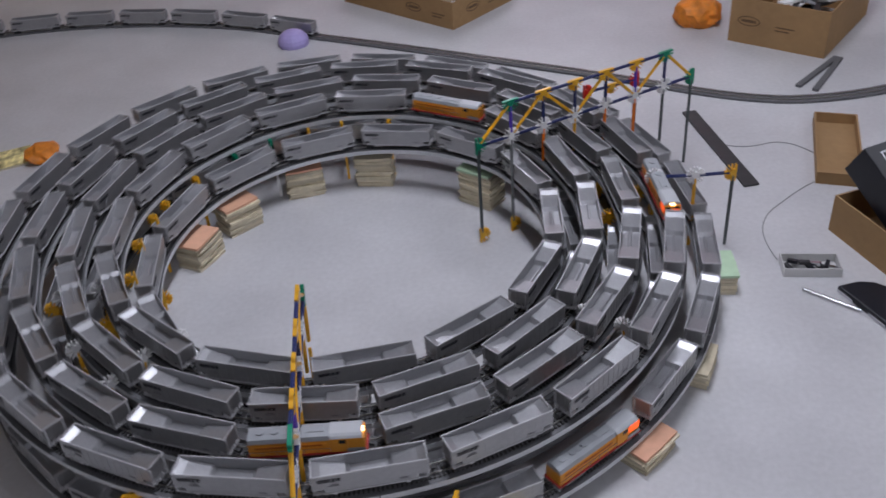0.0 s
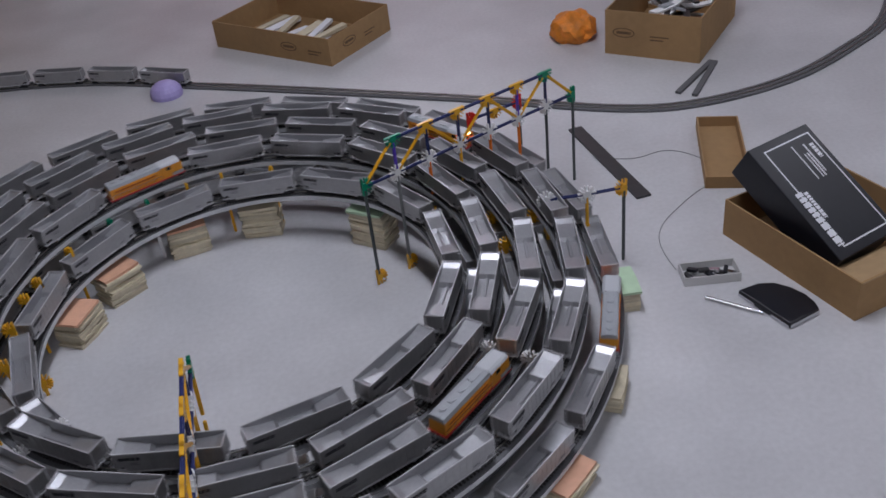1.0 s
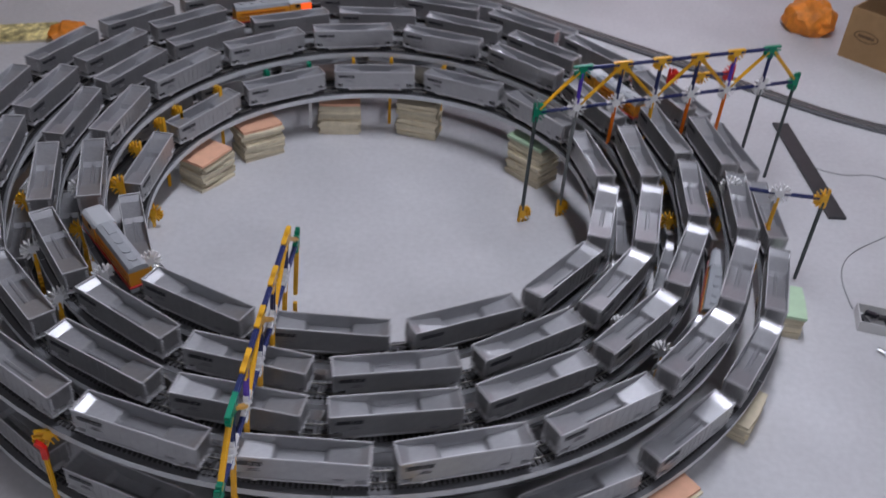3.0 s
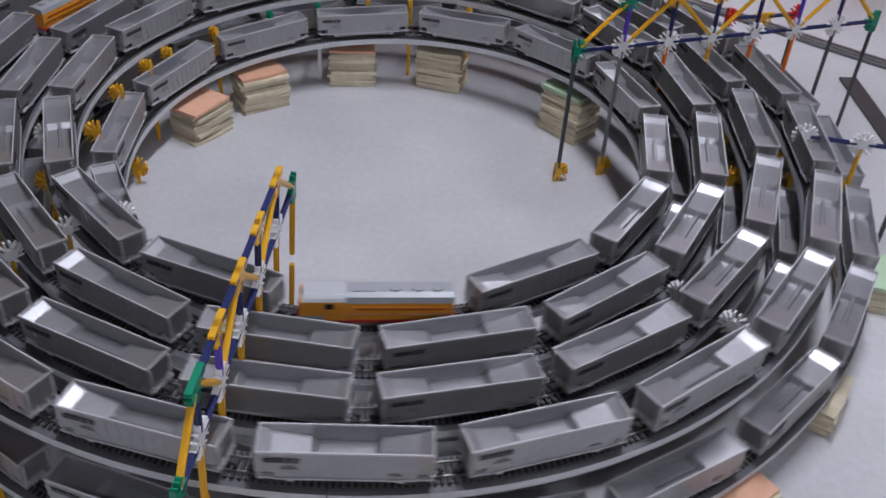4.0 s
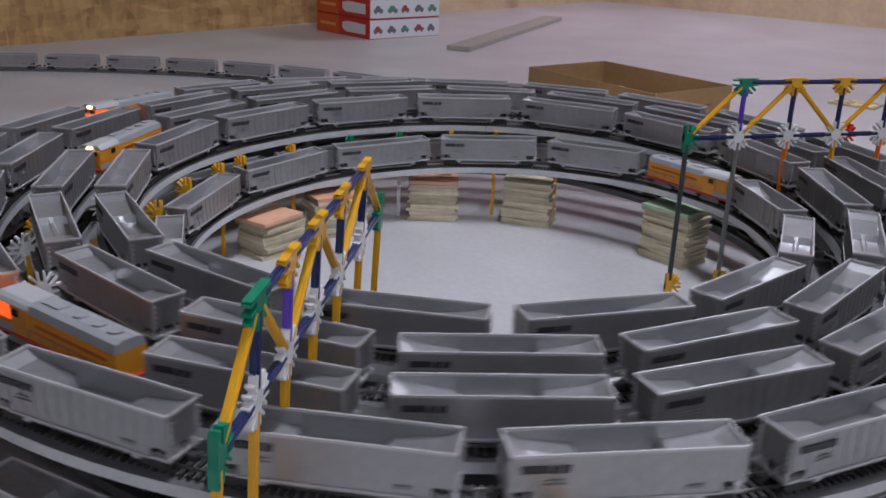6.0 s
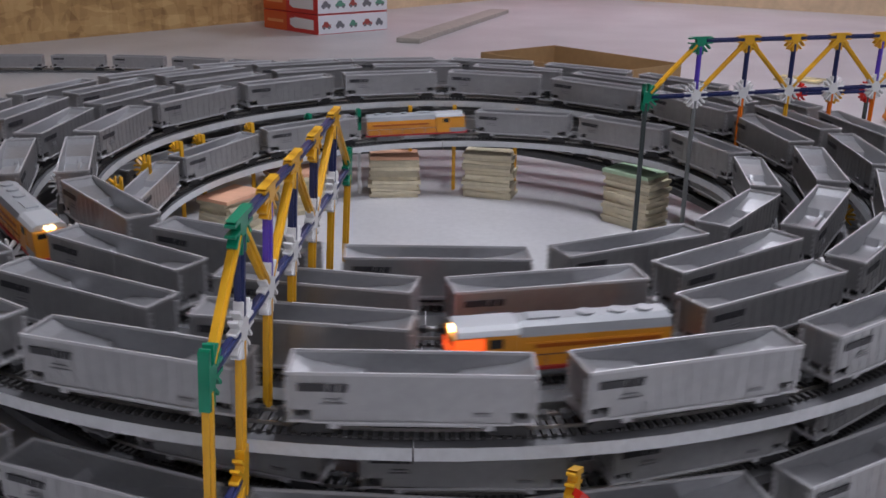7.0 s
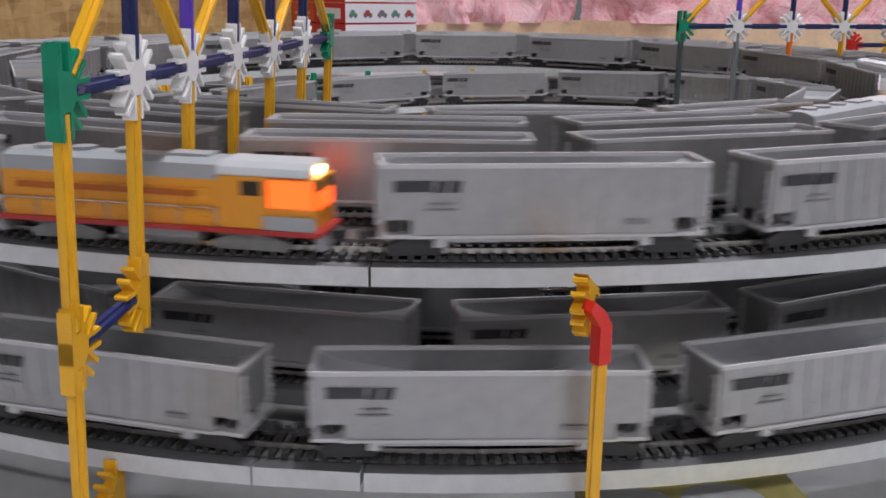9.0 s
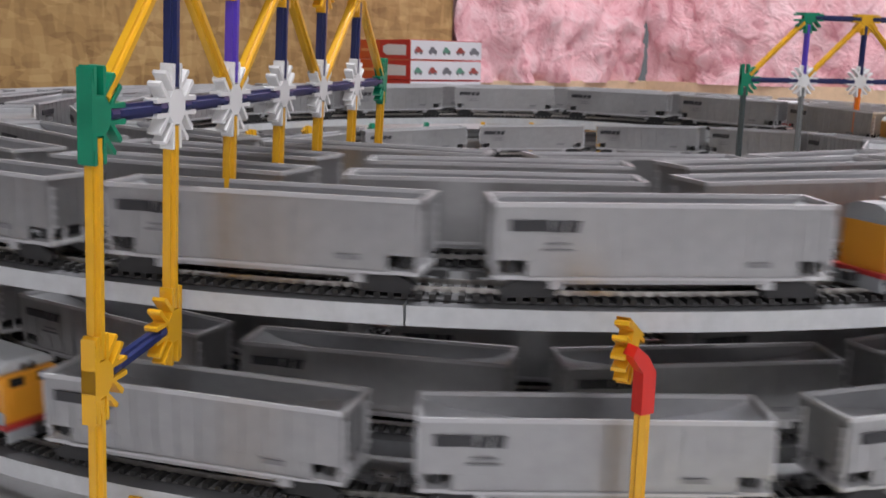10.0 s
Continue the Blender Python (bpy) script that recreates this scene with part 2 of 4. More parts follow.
def smooth_loop():
    a = np.arange(-90.0, TURN - 90.0, 3.0)
    keys = np.array(LOOP_KEYS)
    r = np.interp(a, keys[:, 0], keys[:, 1])
    z = np.interp(a, keys[:, 0], keys[:, 2])
    k = np.hanning(17)
    k /= k.sum()

    def soft(v):
        v = np.concatenate([v[-8:], v, v[:8]])
        return np.convolve(v, k, "valid")
    r, z = soft(r), soft(z)
    t = np.radians(a)
    p = np.stack([CX + r * np.cos(t), CY + r * np.sin(t), z], 1)
    p = np.vstack([p, p[:1]])
    d = np.concatenate([[0], np.cumsum(np.linalg.norm(np.diff(p, axis=0), axis=1))])
    return np.append(a, TURN - 90.0), p, d


LOOP_A, LOOP_P, LOOP_S = smooth_loop()
LOOP_LEN = LOOP_S[-1]


def loop_at(s):
    s = np.mod(s, LOOP_LEN)
    return np.stack([np.interp(s, LOOP_S, LOOP_P[:, k]) for k in range(3)], -1)


def loop_s(angle):
    return float(np.interp(angle, LOOP_A, LOOP_S))


RAIL_TOP = 0.0062


def ride(s, half=0.052):
    """The pose of a vehicle whose middle is at s along the loop, standing on the deck."""
    a, b = loop_at(s - half), loop_at(s + half)
    d = Vector(b - a)
    return Matrix.Translation(Vector((a + b) / 2)) @ d.to_track_quat("X", "Z").to_matrix().to_4x4()


# ---------------------------------------------------------------- room
def wall_slab(name, a, b, z0, z1, thick, mat, label, category="wall", rough_face=0.0):
    """An upright slab from a to b (plan), its face towards the left of a to b, thick away from it."""
    a, b = Vector((*a, 0)), Vector((*b, 0))
    d = (b - a)
    length = d.length
    m = Matrix.Translation(a) @ Matrix.Rotation(math.atan2(d.y, d.x), 4, "Z")
    bm = bmesh.new()
    if rough_face:
        nx, nz = int(length / 0.035), int((z1 - z0) / 0.035)
        grid = []
        for i in range(nx + 1):
            col = []
            for k in range(nz + 1):
                x, z = length * i / nx, z0 + (z1 - z0) * k / nz
                n = noise.fractal(Vector((x * 3.2, z * 3.2, thick * 7)), 0.8, 2.0, 4)
                quilt = abs(math.sin(x * math.pi / 0.4)) ** 0.5
                fold = 0.8 * max(0.0, 0.35 - abs(noise.noise(Vector((x * 2.2, z * 5.5, thick * 31))))) * abs(noise.noise(Vector((x * 1.1, z * 1.3, 4.0))))
                col.append(bm.verts.new((x, rough_face * (1.3 * n + 0.9 * quilt - 4.0 * fold - 0.5), z)))
            grid.append(col)
        for i in range(nx):
            for k in range(nz):
                bm.faces.new((grid[i][k], grid[i + 1][k], grid[i + 1][k + 1], grid[i][k + 1])).smooth = True
        box_into(bm, (0, -thick, z0), (length, -0.06, z1))
    else:
        box_into(bm, (0, -thick, z0), (length, 0, z1))
    return simple(name, bm, mat, label, category, kind="structure", m=m)


def room():
    bm = bmesh.new()
    box_into(bm, (-4.2, -3.2, -0.1), (5.2, 8.2, 0.0))
    simple("floor", bm, M_FLOOR, "grey painted concrete floor with faint stains", "floor", kind="structure")
    corner, west, osb_end = (0.235, 6.34), (-4.1, -0.77), (-0.79, 4.66)
    wall_slab("wall_osb", osb_end, west, 0.0, 2.5, 0.1, M_OSB, "bare strand board wall panel", "wall")
    wall_slab("wall_pink_a", corner, osb_end, 0.14, 2.5, 0.12, M_PINK, "pink glass wool insulation between studs", "wall", rough_face=0.085)
    wall_slab("wall_pink_b", (4.9, 3.5), corner, 0.14, 2.5, 0.12, M_PINK, "pink glass wool insulation wall", "wall", rough_face=0.05)
    wall_slab("trim_a", corner, osb_end, 0.0, 0.15, 0.14, M_PLATE, "pale pine sill plate under insulation", "trim")
    wall_slab("trim_b", (4.9, 3.5), corner, 0.0, 0.15, 0.14, M_PLATE, "pale pine sill plate under insulation", "trim")
    wall_slab("wall_south", (-4.2, -3.0), (5.2, -3.0), 0, 2.5, 0.1, M_WALL, "plain grey wall", "wall")
    wall_slab("wall_west", (-4.1, 8.0), (-4.1, -3.0), 0, 2.5, 0.1, M_WALL, "plain grey wall", "wall")
    wall_slab("wall_east", (4.95, -3.0), (4.95, 8.0), 0, 2.5, 0.1, M_WALL, "plain grey wall", "wall")
    bm = bmesh.new()
    box_into(bm, (-4.2, -3.2, 2.5), (5.2, 8.2, 2.6))
    simple("ceiling", bm, M_CEIL, "plain white ceiling", "ceiling", kind="structure")


def tube_lamp(name, label, at, power):
    """A twin-tube lamp whose back lies in its local xy plane and which shines down its local -z."""
    lamp = thing(name, label, "lamp", name.replace("_", " ") + "s", m=at)
    bm = bmesh.new()
    box_into(bm, (-0.62, -0.11, -0.05), (0.62, 0.11, -0.004))
    part("housing", bm, M_LAMPBODY, lamp)
    for dy in (-0.06, 0.06):
        bm = bmesh.new()
        prism_into(bm, [(u + dy, v - 0.072) for u, v in disc_outline(0.014, 10)], -0.59, 0.59, "x")
        part("tube", bm, M_TUBE, lamp, "glowing fluorescent tube")
    data = bpy.data.lights.new("tube_light", "AREA")
    data.shape, data.size, data.size_y, data.energy, data.color = "RECTANGLE", 1.18, 0.16, power, (0.86, 0.89, 1.0)
    ob = new("tube_light", data)
    ob.matrix_basis = at @ pose(0, 0, -0.10)


room()
for lx, ly, lt, lp in ((0.40, 0.80, 90, 50), (3.3, 1.35, 90, 16), (1.2, -2.3, 0, 36), (3.3, -1.1, 90, 6), (0.95, 4.7, 90, 34)):
    tube_lamp("ceiling_lamp", "white twin-tube fluorescent ceiling lamp", pose(lx, ly, 2.5, 0, 0, lt), TUBE_POWER * lp / 20)


# ---------------------------------------------------------------- decks and track
DECK_HALF, DECK_OUT, DECK_THICK = 0.0190, 0.0230, 0.0098


def strip_along(bm, a0, a1, lo, hi, z0, z1, step=3.0, top=0):
    """A band along the loop from angle a0 to a1, between two offsets to the outside and two heights over the deck's top."""
    n = max(1, round((a1 - a0) / step))
    rows = []
    for k in range(n + 1):
        a = a0 + (a1 - a0) * k / n
        s = loop_s(a)
        p, q = loop_at(s - 0.004), loop_at(s + 0.004)
        mid, d = (p + q) / 2, q - p
        out = np.array([d[1], -d[0], 0]) / math.hypot(d[0], d[1])
        rows.append([bm.verts.new(mid + out * o + np.array([0, 0, z])) for o, z in ((lo, z0), (hi, z0), (hi, z1), (lo, z1))])
    for p, q in zip(rows, rows[1:]):
        for i in range(4):
            # index top: upper and lower faces take the darker, shaded colour
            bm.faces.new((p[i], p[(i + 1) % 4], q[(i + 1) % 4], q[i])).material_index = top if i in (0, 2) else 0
    bm.faces.new(rows[0])
    bm.faces.new(rows[-1][::-1])


def decks():
    deck = thing("spiral_deck", "pale grey board deck spiralling round in two storeys", "deck")
    for k in range(int(TURN / 60)):
        a = -90 + 60 * k + 4.5
        bm = bmesh.new()
        strip_along(bm, a + 0.06, min(a + 59.94, TURN - 90.1), -DECK_HALF, DECK_OUT, -DECK_THICK, 0.0, top=1)
        # lower storey boards are dark all over, standing in for shade under the deck
        part("board", bm, [M_DECKSHADE if 1750 < a < 2600 else M_DECK, M_DECKSHADE], deck)
    bm = bmesh.new()
    strip_along(bm, -90, -85.6, -DECK_HALF, DECK_OUT, -DECK_THICK, 0.0, top=1)
    part("board", bm, [M_DECK, M_DECKSHADE], deck)
    track = thing("model_track", "nickel model railway track on black sleepers", "track")
    for side in (-1, 1):
        bm = bmesh.new()
        strip_along(bm, -90, TURN - 90, side * 0.00825 - 0.0007, side * 0.00825 + 0.0007, 0.0036, RAIL_TOP)
        part("rail", bm, M_RAIL, track)
    bm = bmesh.new()
    strip_along(bm, -90, TURN - 90, -0.0135, 0.0135, 0.0004, 0.0014)
    part("roadbed", bm, M_BED, track)
    box = bmesh.new()
    box_into(box, (-0.0015, -0.0155, 0.0014), (0.0015, 0.0155, 0.0040))
    sleeper = mesh_of("sleeper", box, M_SLEEPER)
    near = []
    rest = bmesh.new()
    n = int(LOOP_LEN / 0.0066)
    for k in range(n):
        s = LOOP_LEN * k / n
        p = loop_at(s)
        if p[1] < 0.34 and math.hypot(p[0] - CX, p[1] - CY) > 0.60 and len(near) < 300 and abs(p[0] - 0.15) < 0.5:
            near.append(s)
        else:
            box_into(rest, (-0.0015, -0.0155, 0.0014), (0.0015, 0.0155, 0.0040), m=ride(s, 0.003))
    part("sleeper_run", rest, M_SLEEPER, track)["kind"] = "stuff"
    for s in near:
        part("sleeper", sleeper, None, track, m=ride(s, 0.003))


# ---------------------------------------------------------------- rolling stock
CAR_L, CAR_W, CAR_TOP = 0.160, 0.034, 0.0495


def truck_into(parent, x, axles, gap, mat=None):
    bm = bmesh.new()
    half = gap * (axles - 1) / 2
    for sy in (-1, 1):
        prism_into(bm, [(-half - 0.004, 0.004), (half + 0.004, 0.004), (half + 0.006, 0.008), (0.006, 0.0125), (-0.006, 0.0125), (-half - 0.006, 0.008)], sy * 0.0118, sy * 0.0142, "y")
    box_into(bm, (-0.004, -0.0118, 0.0075), (0.004, 0.0118, 0.0145))
    tr = part("truck", bm, mat or M_UNDER, parent, "grey bogie side frames" if mat else "black bogie side frames", m=pose(x, 0, 0))
    for k in range(axles):
        bm = bmesh.new()
        for sy in (-1, 1):
            prism_into(bm, [(u, v + RAIL_TOP + 0.0053) for u, v in disc_outline(0.0053, 12)], sy * 0.0073, sy * 0.0096, "y")
        box_into(bm, (-0.0009, -0.0073, RAIL_TOP + 0.0044), (0.0009, 0.0073, RAIL_TOP + 0.0062))
        part("wheelset", bm, M_WHEEL, tr, m=pose(-half + gap * k, 0, 0))


def coupler_into(parent, x, sign):
    bm = bmesh.new()
    box_into(bm, (-0.011, -0.0016, 0.0105), (0.0, 0.0016, 0.0135))
    box_into(bm, (-0.003, -0.0035, 0.0098), (0.0025, 0.0035, 0.0142))
    part("coupler", bm, M_UNDER, parent, m=pose(x, 0, 0, 0, 0, 0 if sign > 0 else 180))


def hopper_car():
    car = thing("hopper_car", "silver grey open-top model coal car, empty", "train car", "cars of the train")
    h, w = CAR_L / 2, CAR_W / 2
    def crenel(length, n, y, out, rib=0.0006, depth=0.0005):
        """The plan of a wall along x, with n ribs on its outer side."""
        pts = [(-length / 2, y)]
        for k in range(n):
            x = -length / 2 + 0.004 + (length - 0.008) * k / (n - 1)
            pts += [(x - rib, y), (x - rib, y + out * depth), (x + rib, y + out * depth), (x + rib, y)]
        return pts + [(length / 2, y), (length / 2, y - out * 0.001), (-length / 2, y - out * 0.001)]

    for sy in (-1, 1):
        bm = bmesh.new()
        prism_into(bm, crenel(CAR_L, 14, sy * w, sy), 0.0225, CAR_TOP - 0.002)
        prism_into(bm, crenel(CAR_L - 0.030, 12, sy * w, sy), 0.0132, 0.0225)
        part("side_panel", bm, M_CAR, car)
        bm = bmesh.new()
        box_into(bm, (-h + 0.014, min(sy * (w + 0.0002), sy * (w + 0.0011)), 0.0132), (h - 0.014, max(sy * (w + 0.0002), sy * (w + 0.0011)), 0.0146))
        part("bottom_sill", bm, M_CARRIM, car, "pale bottom sill")
        for sx in (-1, 1):
            bm = bmesh.new()
            box_into(bm, (min(sx * 0.0475, sx * 0.0535), min(sy * 0.0125, sy * 0.0165), 0.0085), (max(sx * 0.0475, sx * 0.0535), max(sy * 0.0125, sy * 0.0165), 0.0130))
            part("jacking_pad", bm, M_CARRIM, car, "small pale underside pad")
        bm = bmesh.new()
        prism_into(bm, [(-0.0485, 0.0132), (-0.0455, 0.0112), (0.0455, 0.0112), (0.0485, 0.0132)], min(sy * (w - 0.001), sy * (w + 0.0002)), max(sy * (w - 0.001), sy * (w + 0.0002)), "y")
        part("side_skirt", bm, M_CAR, car)
    for sx in (-1, 1):
        bm = bmesh.new()
        prism_into(bm, crenel(CAR_W - 0.002, 4, h, 1), 0.0225, CAR_TOP - 0.002, m=pose(0, 0, 0, 0, 0, -90 * sx))
        part("end_panel", bm, M_CAR, car)
        bm = bmesh.new()
        lo, hi = sorted((sx * (h - 0.0155), sx * (h + 0.0008)))
        box_into(bm, (lo, -w, 0.0132), (hi, w, 0.0152))
        part("end_platform", bm, M_CARRIM, car, "pale end platform")
        bm = bmesh.new()
        for y in (-0.0150, -0.0060, 0.0060, 0.0150):
            box_into(bm, (sx * (h - 0.0012) - 0.0008, y - 0.0008, 0.0152), (sx * (h - 0.0012) + 0.0008, y + 0.0008, 0.0225))
        part("end_post", bm, M_CARRIM, car)
        bm = bmesh.new()
        prism_into(bm, [(sx * (h - 0.0075) + u, 0.0188 + v) for u, v in disc_outline(0.0032, 10)], -0.0130, 0.0135, "y")
        part("air_tank", bm, M_UNDER, car, "dark brake cylinder")
        for y in (-0.0140, 0.0140):
            bm = bmesh.new()
            comb = [(-0.0015, 0.020), (-0.0015, 0.044)]
            for k in range(5):
                z = 0.0425 - 0.005 * k
                comb += [(0.0015, z + 0.0010), (0.0015, z), (-0.0009, z), (-0.0009, z - 0.0025)]
            comb += [(-0.0009, 0.020)]
            prism_into(bm, [(y + u, v) for u, v in comb], min(sx * (h + 0.0005), sx * (h + 0.0016)), max(sx * (h + 0.0005), sx * (h + 0.0016)), "x")
            part("ladder", bm, M_CARRIM, car)
    t = 0.0007
    for sy in (-1, 1):
        bm = bmesh.new()
        box_into(bm, (-h - t, sy * w - t, CAR_TOP - 0.0022), (h + t, sy * w + t, CAR_TOP))
        part("top_rim", bm, M_CARRIM, car, "pale top chord")
    for sx in (-1, 1):
        bm = bmesh.new()
        box_into(bm, (sx * h - t, -w + t, CAR_TOP - 0.0022), (sx * h + t, w - t, CAR_TOP))
        part("end_rim", bm, M_CARRIM, car, "pale top chord")
    # inside: steep ends, sloped sheets, a deep floor with a low ridge
    bm = bmesh.new()
    half = [(h - 0.001, CAR_TOP - 0.003), (h - 0.0125, 0.0420), (h - 0.048, 0.0365), (h - 0.053, 0.0290)]
    xs = [(-x, z) for x, z in half] + [(x, z) for x, z in half[::-1]]
    ys = (-w + 0.0012, -0.0032, -0.0016, 0.0016, 0.0032, w - 0.0012)
    rows = []
    for i, (x, z) in enumerate(xs):
        ridge = 0.0022 if 2 < i < 5 else 0.0
        row = [bm.verts.new((x, -w + 0.0010, CAR_TOP - 0.0024))]
        row += [bm.verts.new((x, y, z + (ridge if abs(y) < 0.002 else 0.0))) for y in ys]
        row.append(bm.verts.new((x, w - 0.0010, CAR_TOP - 0.0024)))
        rows.append(row)
    for p, q in zip(rows, rows[1:]):
        for k in range(len(p) - 1):
            bm.faces.new((p[k], q[k], q[k + 1], p[k + 1]))
    part("inside_sheet", bm, M_CARIN, car, "grey glossy sloped inside")
    for sy in (-1, 1):
        m = pose(0, 0, 0, 0, 0, 0 if sy < 0 else 180)
        bm = bmesh.new()
        box_into(bm, (-0.073, -w - 0.0012, 0.0362), (-0.0545, -w - 0.0004, 0.0414))
        for x in (-0.0538, -0.0470):
            prism_into(bm, [(x, 0.0358), (x + 0.0054, 0.0358), (x + 0.0066, 0.0412), (x + 0.0012, 0.0412)], -w - 0.0012, -w - 0.0004, "y")
        part("lettering_bar", bm, M_BAR, car, "black printed block", m=m)
        for lo, hi in (((-0.056, 0.0298), (-0.045, 0.0308)), ((-0.058, 0.0270), (-0.043, 0.0279)), ((0.040, 0.0195), (0.051, 0.0218))):
            bm = bmesh.new()
            box_into(bm, (lo[0], -w - 0.0011, lo[1]), (hi[0], -w - 0.0004, hi[1]))
            part("small_lettering", bm, M_GREYBAR, car, m=m)
    for sx in (-1, 1):
        truck_into(car, sx * 0.0635, 2, 0.0175)
        coupler_into(car, sx * (h + 0.008), sx)
    return car


def locomotive(lit, glow=True):
    loco = thing("locomotive", "yellow orange diesel model locomotive with grey roof" + (" and lit headlight" if lit else ""), "locomotive", "locomotives of the train")
    h, w = 0.0865, 0.0165
    bm = bmesh.new()
    box_into(bm, (-h, -w - 0.0010, 0.0128), (h, w + 0.0010, 0.0152))
    part("walkway", bm, M_LRED, loco, "red edged walkway")
    bm = bmesh.new()
    box_into(bm, (-h + 0.003, -w + 0.0015, 0.0152), (h - 0.052, w - 0.0015, 0.0385))
    hood = part("hood", bm, M_LYELLOW, loco)
    for sy in (-1, 1):
        for k in range(8):
            x = -h + 0.010 + 0.0135 * k
            bm = bmesh.new()
            box_into(bm, (x, min(sy * (w - 0.0015), sy * (w - 0.0007)), 0.020), (x + 0.010, max(sy * (w - 0.0015), sy * (w - 0.0007)), 0.034))
            part("hood_door", bm, M_LYELLOW, hood)
    bm = bmesh.new()
    for sy in (-1, 1):
        box_into(bm, (-h + 0.012, min(sy * (w - 0.0005), sy * (w + 0.0001)), 0.0300), (h - 0.064, max(sy * (w - 0.0005), sy * (w + 0.0001)), 0.0330))
        box_into(bm, (-h + 0.004, min(sy * (w - 0.0005), sy * (w + 0.0001)), 0.0243), (h - 0.054, max(sy * (w - 0.0005), sy * (w + 0.0001)), 0.0250))
    part("lettering_bar", bm, material("dark_orange_bar", (0.42, 0.10, 0.01), 0.4), loco)
    bm = bmesh.new()
    prism_into(bm, [(-w + 0.0015, 0.0385), (w - 0.0015, 0.0385), (w - 0.0035, 0.0455), (0.006, 0.0478), (-0.006, 0.0478), (-w + 0.0035, 0.0455)], -h + 0.003, h - 0.053, "x")
    roof = part("roof", bm, M_LGREY, loco, "grey hood roof")
    bm = bmesh.new()
    for x in (-0.066, -0.045, -0.020):
        prism_into(bm, [(x + u, v) for u, v in disc_outline(0.0062, 14)], 0.0476, 0.0496)
    box_into(bm, (0.002, -0.006, 0.0476), (0.026, 0.006, 0.0492))
    part("roof_fan", bm, M_LGREY, roof)
    bm = bmesh.new()
    box_into(bm, (h - 0.0520, -w, 0.0152), (h - 0.0275, w, 0.0415))
    box_into(bm, (h - 0.0275, -w + 0.0010, 0.0152), (h - 0.0030, w - 0.0010, 0.0410))
    cab = part("cab", bm, M_LYELLOW, loco, bevel=0.0008)
    bm = bmesh.new()
    prism_into(bm, [(-w - 0.0005, 0.0415), (w + 0.0005, 0.0415), (w - 0.002, 0.0452), (w - 0.006, 0.0478), (-w + 0.006, 0.0478), (-w + 0.002, 0.0452)], h - 0.0530, h - 0.0060, "x")
    part("cab_roof", bm, material("pale_cab_roof", (0.46, 0.48, 0.50), 0.4), cab, "pale grey cab roof", bevel=0.0006)
    for sy in (-1, 1):
        bm = bmesh.new()
        box_into(bm, (h - 0.0400, min(sy * w, sy * (w + 0.0004)), 0.0320), (h - 0.0300, max(sy * w, sy * (w + 0.0004)), 0.0390))
        part("window", bm, M_GLASSDARK, cab)
        bm = bmesh.new()
        box_into(bm, (h - 0.0030, sy * 0.0080 - 0.004, 0.0345), (h - 0.0026, sy * 0.0080 + 0.004, 0.0395))
        part("window", bm, M_GLASSDARK, cab)
    bm = bmesh.new()
    for sy in (-1, 1):
        box_into(bm, (h - 0.0262, min(sy * (w - 0.0010), sy * (w - 0.0004)), 0.0265), (h - 0.0040, max(sy * (w - 0.0010), sy * (w - 0.0004)), 0.0398))
    box_into(bm, (h - 0.0030, -w + 0.0045, 0.0255), (h - 0.0024, w - 0.0045, 0.0335))
    part("nose_shell", bm, M_GLOWNOSE if glow else M_LYELLOW, cab, "nose shell glowing orange from inside" if glow else "")
    bm = bmesh.new()
    for sy in (-1, 1):
        box_into(bm, (h - 0.0290, min(sy * (w + 0.0001), sy * (w + 0.0005)), 0.0155), (h - 0.0024, max(sy * (w + 0.0001), sy * (w + 0.0005)), 0.0225))
    part("nose_skirt", bm, M_LGREY, cab, "grey lower nose panel")
    bm = bmesh.new()
    for y in (-0.0025, 0.0025):
        prism_into(bm, [(y + u, 0.0435 + v) for u, v in disc_outline(0.0021, 10)], h - 0.0062, h - 0.0046, "x")
    part("headlight", bm, M_LIGHT if lit else M_SILVER, cab, "lit twin headlight" if lit else "")
    bm = bmesh.new()
    prism_into(bm, [(-0.011, 0.0050), (0.011, 0.0050), (0.0135, 0.0085), (0.0135, 0.0128), (-0.0135, 0.0128), (-0.0135, 0.0085)], -0.022, 0.022, "x")
    part("fuel_tank", bm, M_LGREY, loco, "grey fuel tank")
    for sx in (-1, 1):
        truck_into(loco, sx * 0.050, 3, 0.0145, M_LTRUCK)
        coupler_into(loco, sx * (h + 0.005), sx)
        bm = bmesh.new()
        box_into(bm, (min(sx * h, sx * (h - 0.002)), -w, 0.006), (max(sx * h, sx * (h - 0.002)), w, 0.0128))
        part("pilot", bm, M_LGREY, loco)
    for sy in (-1, 1):
        bm = bmesh.new()
        y = sy * (w + 0.0006)
        box_into(bm, (-h + 0.004, y - 0.0003, 0.0246), (h - 0.053, y + 0.0003, 0.0252))
        for k in range(7):
            x = -h + 0.004 + (2 * h - 0.057) * k / 6
            box_into(bm, (x - 0.0003, y - 0.0003, 0.0152), (x + 0.0003, y + 0.0003, 0.0252))
        part("handrail", bm, M_SILVER, loco, "thin bright handrail")
    return loco


# stations along the loop and the number of vehicles counted to each of them
WARP_S = [-0.029, 4.358, 8.343, 11.722, 14.541, LOOP_LEN - 0.029]
WARP_K = [-23.0, 0.0, 21.0, 39.0, 54.0, 123.0]


